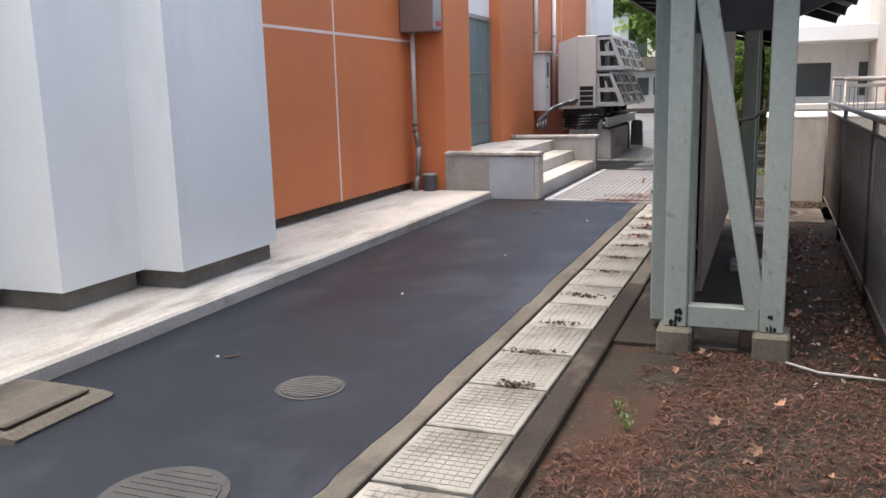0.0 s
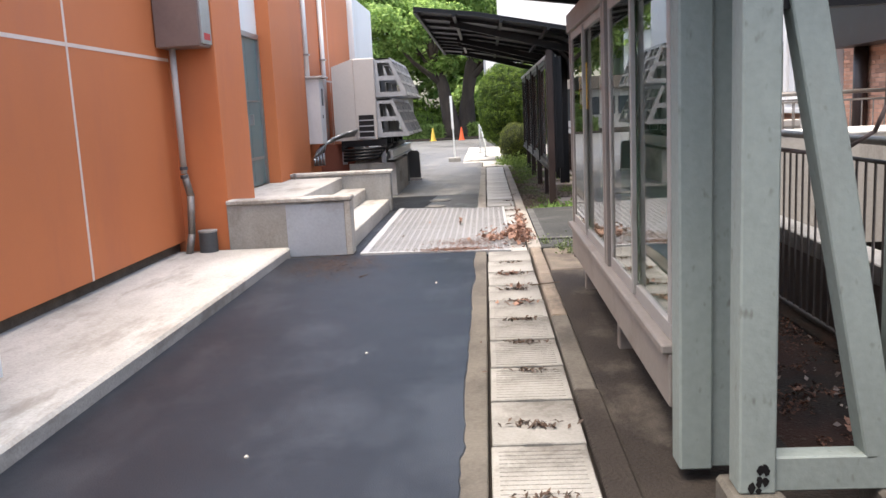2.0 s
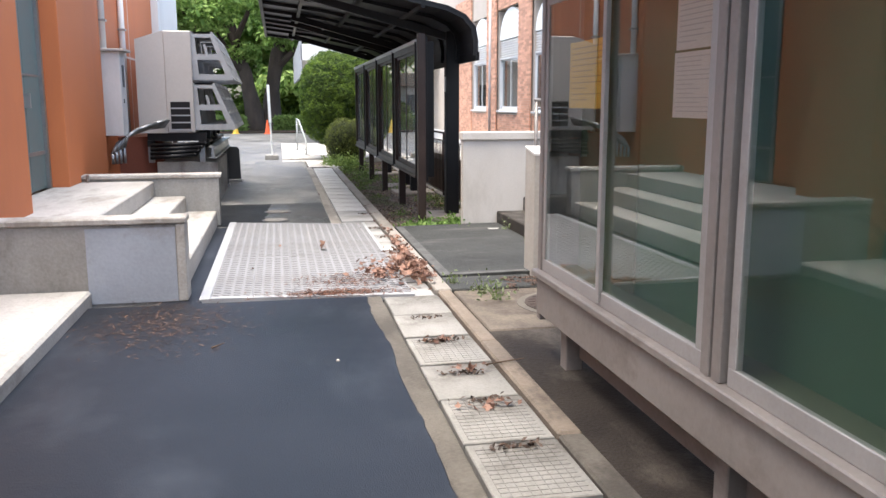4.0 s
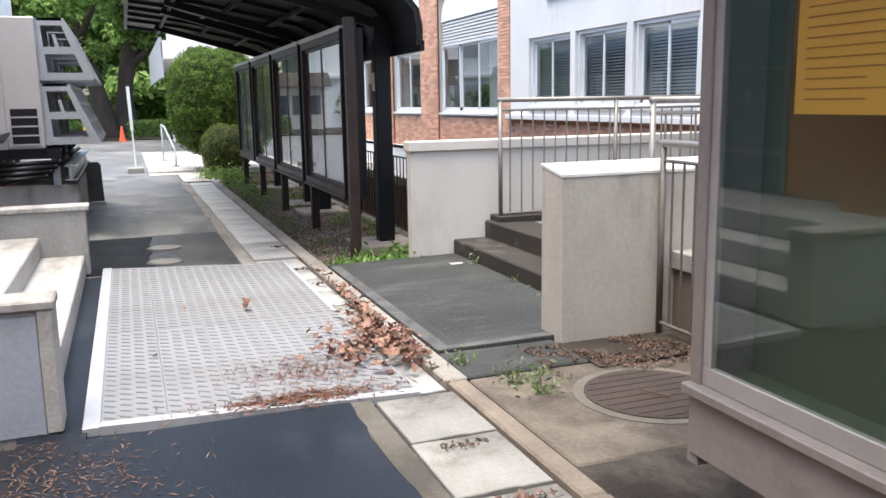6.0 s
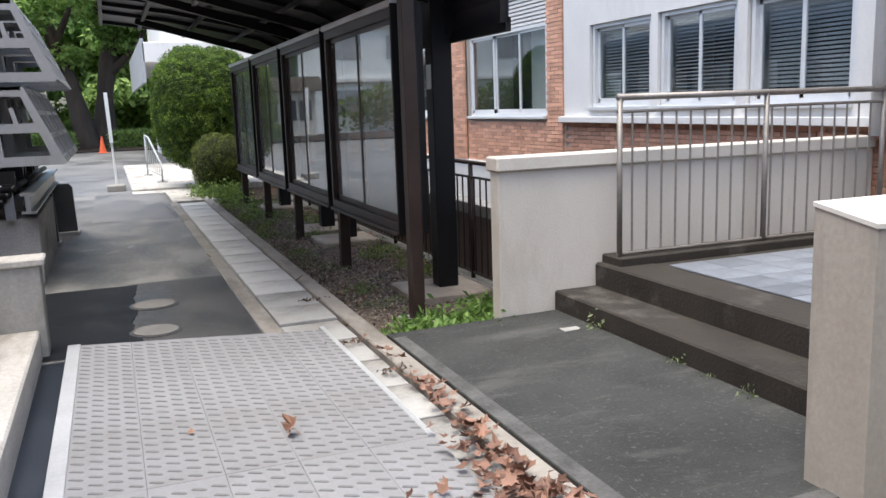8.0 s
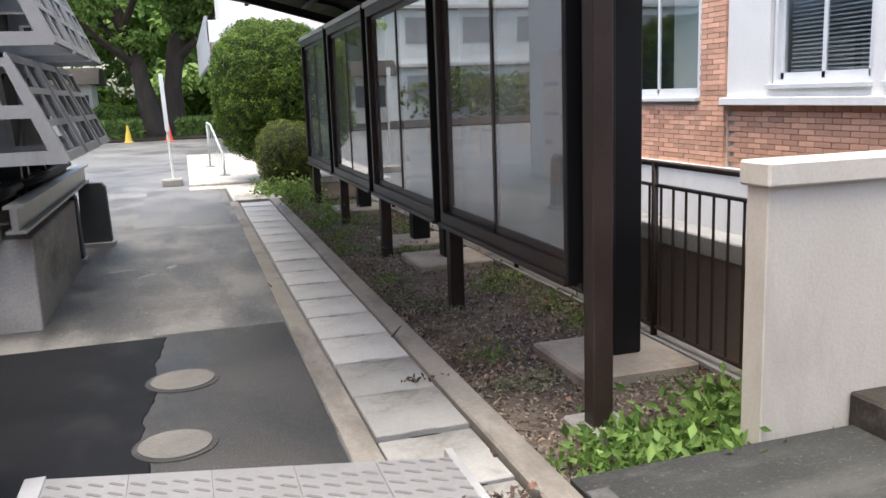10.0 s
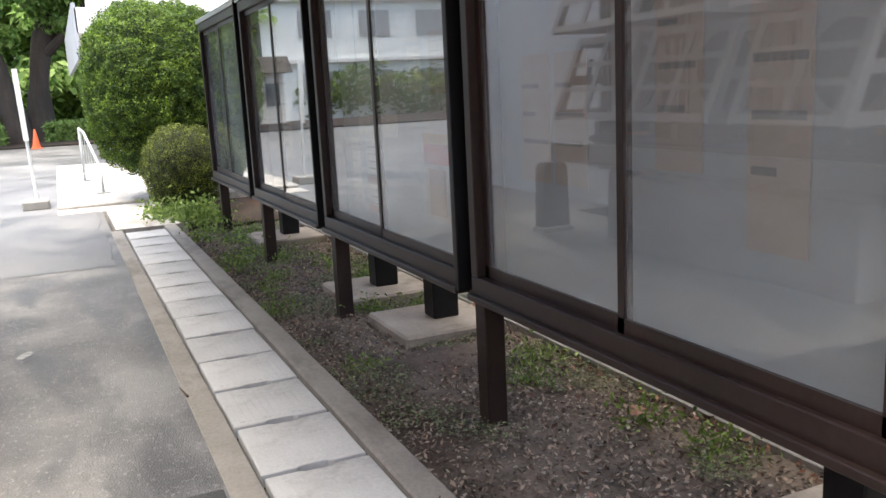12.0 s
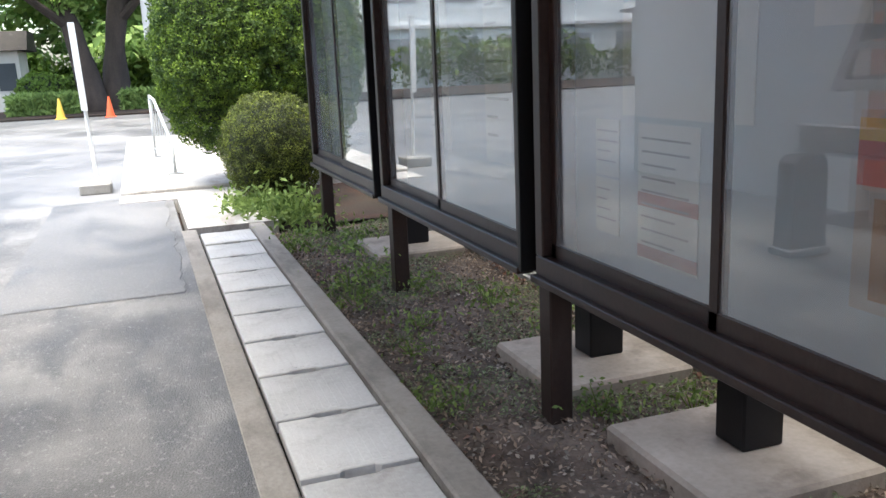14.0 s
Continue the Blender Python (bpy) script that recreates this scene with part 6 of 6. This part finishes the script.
for x, y, z, s, tilt in spots:
    o = new("dead_leaf", LEAF)
    o.matrix_world = pose(x, y, z + s * 0.05, tilt, rnd.uniform(-20, 20), rnd.uniform(0, 360)) @ Matrix.Diagonal((s, s * rnd.uniform(0.7, 1), s, 1))
    tagged(o, "curled brown dead leaf on the ground", "leaf", "fallen leaves")

t = thing("hose", "thin pale pipe lying on the soil", "pipe")
part("pipe", pipe(bmesh.new(), [(0.14, 4.78, -0.015), (0.30, 4.66, -0.018), (0.64, 4.62, -0.018)], 0.008, 8), M_FADEDINK, t, smooth=True)
t = thing("paper_scrap", "crumpled white paper scrap on the ramp", "litter")
bm = boxes((0.22, 0.34, 14.09, 14.14, 0.031, 0.038), bev=0.003)
for v in bm.verts:
    v.co += Vector((rnd.uniform(-1, 1), rnd.uniform(-1, 1), rnd.uniform(-0.3, 0.5))) * 0.014
part("scrap", bm, M_LIDMID, t)

# leaf clumps caught in the lids' handle holes
for x, y, s in ((-1.18, 3.95, 1), (-1.2, 4.5, 1), (-1.22, 5.15, 0.6), (-1.2, 5.9, 1), (-1.2, 6.75, 0.6), (-1.2, 7.35, 0.8), (-1.2, 7.95, 1.0), (-1.2, 8.55, 0.6), (-1.2, 9.0, 0.8), (-1.2, 9.65, 0.8), (-1.2, 10.25, 0.5), (-1.05, 15.95, 0.4), (-1.0, 13.9, 0.6), (-1.1, 14.6, 0.8)):
    litter("leaf_pile", int(60 * s), x, x, y, y, 0.006, 0.015, M_WETLEAF, "small clump of wet leaves on a drain lid", 2.4, 0.8, (0.07, 0.022))
for x, y in ((-1.2, 9.02), (-1.21, 9.66), (-1.17, 8.45)):
    dry_leaves(14, x, y, 0.008, 0.06, 0.025, 0.034, "small drift of dead leaves on a drain lid", 0.012)
for x, y, a, l in ((-2.63, 9.75, 40, 0.10), (-1.05, 9.1, 10, 0.25), (-1.0, 16.75, 60, 0.2), (-0.75, 16.2, 80, 0.22), (-1.55, 18.5, 100, 0.12), (-0.62, 16.05, 120, 0.2), (-2.9, 3.9, 20, 0.1), (0.0, 10.4, 130, 0.16)):
    t = thing("twig", "thin dry twig on the ground", "twig", (x, y, 0.012), group="twigs")
    part("stick", tube(bmesh.new(), (0, 0, 0), (l * math.cos(radians(a)), l * math.sin(radians(a)), 0.01), 0.006, 0.003, 6), M_TWIG, t)
for x, y in ((-2.52, 5.6), (-1.88, 9.35), (-2.95, 3.9), (-2.2, 7.2)):
    o = part("pebble", bmesh.new(), M_APRON)
    bm = bmesh.new()
    bmesh.ops.create_icosphere(bm, subdivisions=1, radius=0.013, matrix=Matrix.Translation((x, y, 0.008)))
    bm.to_mesh(o.data)
    bm.free()
    tagged(o, "small pale pebble on the dark asphalt", "pebble", "pebbles")

# ---- pieces: lids, steel plates, bricks ----
lids = thing("drain_lids", "row of concrete drain lids with worn relief", "drain lid", kind="structure")
def lid_mesh(kind, length):
    w, h = 0.213, length / 2 - (0.017 if kind == "stripe" else 0.012)
    k = 0.014 if kind == "stripe" else 0.008
    half = [(-w, -h), (-0.075, -h), (-0.055, -h + k), (0.055, -h + k), (0.075, -h), (w, -h)]
    bm = bmesh.new()
    prism(bm, half + [(-x, -y) for x, y in half], "z", -0.055, 0.0)
    bmesh.ops.bevel(bm, geom=[e for e in bm.edges if all(v.co.z > -0.001 for v in e.verts)], offset=0.005, segments=1, affect="EDGES")
    if kind == "grid":
        nx, ny = 9, 12
        for i in range(nx):
            for j in range(ny):
                cx, cy = -w + 0.03 + (2 * w - 0.06) * (i + 0.5) / nx, -h + 0.03 + (2 * h - 0.06) * (j + 0.5) / ny
                box(bm, cx - 0.019, cx + 0.019, cy - 0.018, cy + 0.018, -0.002, 0.0032)
    elif kind == "stripe":
        for i in range(11):
            cx = -w + 0.03 + (2 * w - 0.06) * (i + 0.5) / 11
            box(bm, cx - 0.010, cx + 0.010, -h + 0.04, h - 0.04, -0.002, 0.0018)
    me = bpy.data.meshes.new("lid_" + kind)
    bm.to_mesh(me)
    bm.free()
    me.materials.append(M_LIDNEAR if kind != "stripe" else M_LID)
    return me
GRID, PLAIN, STRIPE = lid_mesh("grid", 0.585), lid_mesh("plain", 0.585), lid_mesh("stripe", 0.535)
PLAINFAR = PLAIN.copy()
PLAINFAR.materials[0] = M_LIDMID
y, i = 10.95 - 0.2925, 0
while y > -4:
    o = new("lid", GRID if (i > 3 and i not in (8,)) or i == 2 else PLAIN)
    o.parent = lids
    o.location = (-1.202 + rnd.uniform(-0.004, 0.004), y, rnd.uniform(-0.004, 0.003))
    o.rotation_euler = (rnd.uniform(-0.006, 0.006), 0, rnd.uniform(-0.008, 0.008))
    y -= 0.585
    i += 1
y = 19.59 + 0.2675 - 0.535 * 16
while y < 24.6:
    o = new("lid", STRIPE if y > 16.6 else PLAINFAR)
    if y <= 16.6:
        o.scale = (1, 0.53 / 0.585, 1)
    o.parent = lids
    o.location = (-1.202 + rnd.uniform(-0.004, 0.004), y, rnd.uniform(-0.004, 0.003) - (0.02 if 11 < y < 15.4 else 0))
    o.rotation_euler = (rnd.uniform(-0.006, 0.006), 0, rnd.uniform(-0.008, 0.008))
    y += 0.535

plates = thing("cover_plates", "checkered steel cover plates with a bright edge strip", "steel plate", kind="structure")
part("edge_strip", boxes((-2.82, -2.74, 11.10, 15.40, -0.03, 0.016), bev=0.003), M_STRIP, plates, "bright steel edge strip")
part("edge_strip", boxes((-1.19, -1.155, 12.88, 15.06, -0.03, 0.016), bev=0.003), M_STRIP, plates, "bright steel edge strip")
def plate_mesh(w, l, cols, near_slope=0.0, far_slope=0.0):
    """A steel plate with rows of short slanting bars and a seam between the columns."""
    bm = boxes((0.001, w - 0.001, 0.001, l - 0.001, -0.03, 0.010))
    cw, py = w / cols, 0.088
    for c in range(cols):
        if c:
            seam = box(bm, c * cw - 0.002, c * cw + 0.002, 0.01, l - 0.01, 0.009, 0.0112)
        y = py * 0.5
        while y < l - 0.03:
            cx = (c + 0.5) * cw
            a = radians(-28)
            ux, uy, vx, vy = math.cos(a) * 0.034, math.sin(a) * 0.034, -math.sin(a) * 0.0085, math.cos(a) * 0.0085
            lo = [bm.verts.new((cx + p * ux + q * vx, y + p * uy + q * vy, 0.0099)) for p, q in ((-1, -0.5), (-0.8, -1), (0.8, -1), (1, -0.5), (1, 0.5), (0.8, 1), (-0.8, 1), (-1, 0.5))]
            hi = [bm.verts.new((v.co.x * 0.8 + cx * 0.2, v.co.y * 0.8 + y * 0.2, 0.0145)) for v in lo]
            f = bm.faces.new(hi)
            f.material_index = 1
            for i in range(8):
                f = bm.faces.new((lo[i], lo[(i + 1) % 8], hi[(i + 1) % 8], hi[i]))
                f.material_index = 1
            y += py
    for v in bm.verts:
        f = v.co.y / l
        v.co.y += v.co.x * (near_slope * (1 - f) + far_slope * f)
    me = bpy.data.meshes.new("plate")
    bm.to_mesh(me)
    bm.free()
    me.materials.append(M_PLATE)
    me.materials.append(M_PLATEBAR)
    return me
pw = (2.74 - 1.165) / 5
for i in range(5):
    near, far_y = 11.17 - 0.028 * i, 15.38 - 0.08 * i
    x = -2.74 + pw * i
    part("edge_strip", prism(bmesh.new(), [(x, near - 0.07), (x + pw, near - 0.098), (x + pw, near - 0.028), (x, near)], "z", -0.03, 0.016), M_STRIP, plates, "bright steel edge strip")
    for y0, y1, sn, sf in ((near, 12.87, -0.028 / pw, 0.0), (12.87, far_y, 0.0, -0.08 / pw)):
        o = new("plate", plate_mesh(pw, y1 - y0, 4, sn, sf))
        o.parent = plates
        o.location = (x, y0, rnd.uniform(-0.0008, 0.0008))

brickwork = thing("brickwork_bay", "orange-red brick band below the white bay", "brickwork", kind="structure")
def brick_mesh(name, w, h, d):
    bm = boxes((0, d, 0, w, 0, h), bev=0.003)
    me = bpy.data.meshes.new(name)
    bm.to_mesh(me)
    bm.free()
    me.materials.append(M_BRICK)
    return me
BRICK = brick_mesh("brick", 0.212, 0.050, 0.05)
for r in range(12):
    y = 14.42 + (0.11 if r % 2 else 0.0)
    while y < 19.60:
        o = new("brick", BRICK)
        o.parent = brickwork
        o.location = (BX + 0.03 + rnd.uniform(-0.002, 0.002), y, 0.553 + r * 0.0555)
        y += 0.22
# the farther brick faces, joined
def brick_face(y0, y1, z0, z1, x, name="brick_face"):
    vs, fs = [], []
    nrow = int((z1 - z0) / 0.0555)
    for r in range(nrow):
        y = y0 - (0.11 if r % 2 else 0.0)
        while y < y1:
            a, c = max(y, y0), min(y + 0.212, y1)
            if c - a > 0.03:
                z = z0 + r * 0.0555
                xo = x + rnd.uniform(-0.003, 0.003)
                i = len(vs)
                vs += [(xo, a, z), (xo, c, z), (xo, c, z + 0.05), (xo, a, z + 0.05), (x + 0.04, a, z), (x + 0.04, c, z), (x + 0.04, c, z + 0.05), (x + 0.04, a, z + 0.05)]
                fs += [(i, i + 3, i + 2, i + 1), (i, i + 1, i + 5, i + 4), (i + 3, i + 7, i + 6, i + 2), (i, i + 4, i + 7, i + 3), (i + 1, i + 2, i + 6, i + 5)]
            y += 0.22
    me = bpy.data.meshes.new(name)
    me.from_pydata(vs, [], fs)
    me.materials.append(M_BRICKI)
    return me
M_BRICKI = M_BRICK.copy()
M_BRICKI.name = "brick_island"
nt = M_BRICKI.node_tree
geo = nt.nodes.new("ShaderNodeNewGeometry")
for lnk in list(nt.links):
    if lnk.from_node.type == "OBJECT_INFO":
        dst = lnk.to_socket
        nt.links.new(geo.outputs["Random Per Island"], dst)
faces = thing("brickwork_wing", "orange-red brick facing of the far wing", "brickwork", kind="structure")
for y0, y1, z0, z1, x in ((19.82, 20.28, 0.55, 4.6, BX - 0.02), (20.28, 23.2, 0.55, 1.24, BX + 0.0), (23.2, 24.2, 0.55, 4.6, BX - 0.06), (24.2, 26.3, 0.55, 1.24, BX), (26.3, 27.3, 0.55, 4.6, BX - 0.06), (27.3, 29.3, 0.55, 1.24, BX), (29.3, 31.5, 0.55, 4.6, BX - 0.03), (11.0, 14.27, 0.34, 2.7, BX + 0.12), (20.28, 23.2, 3.85, 4.6, BX), (24.2, 26.3, 3.85, 4.6, BX)):
    o = new("brick_face", brick_face(y0, y1, z0, z1, x))
    o.parent = faces
    o["kind"] = "stuff"
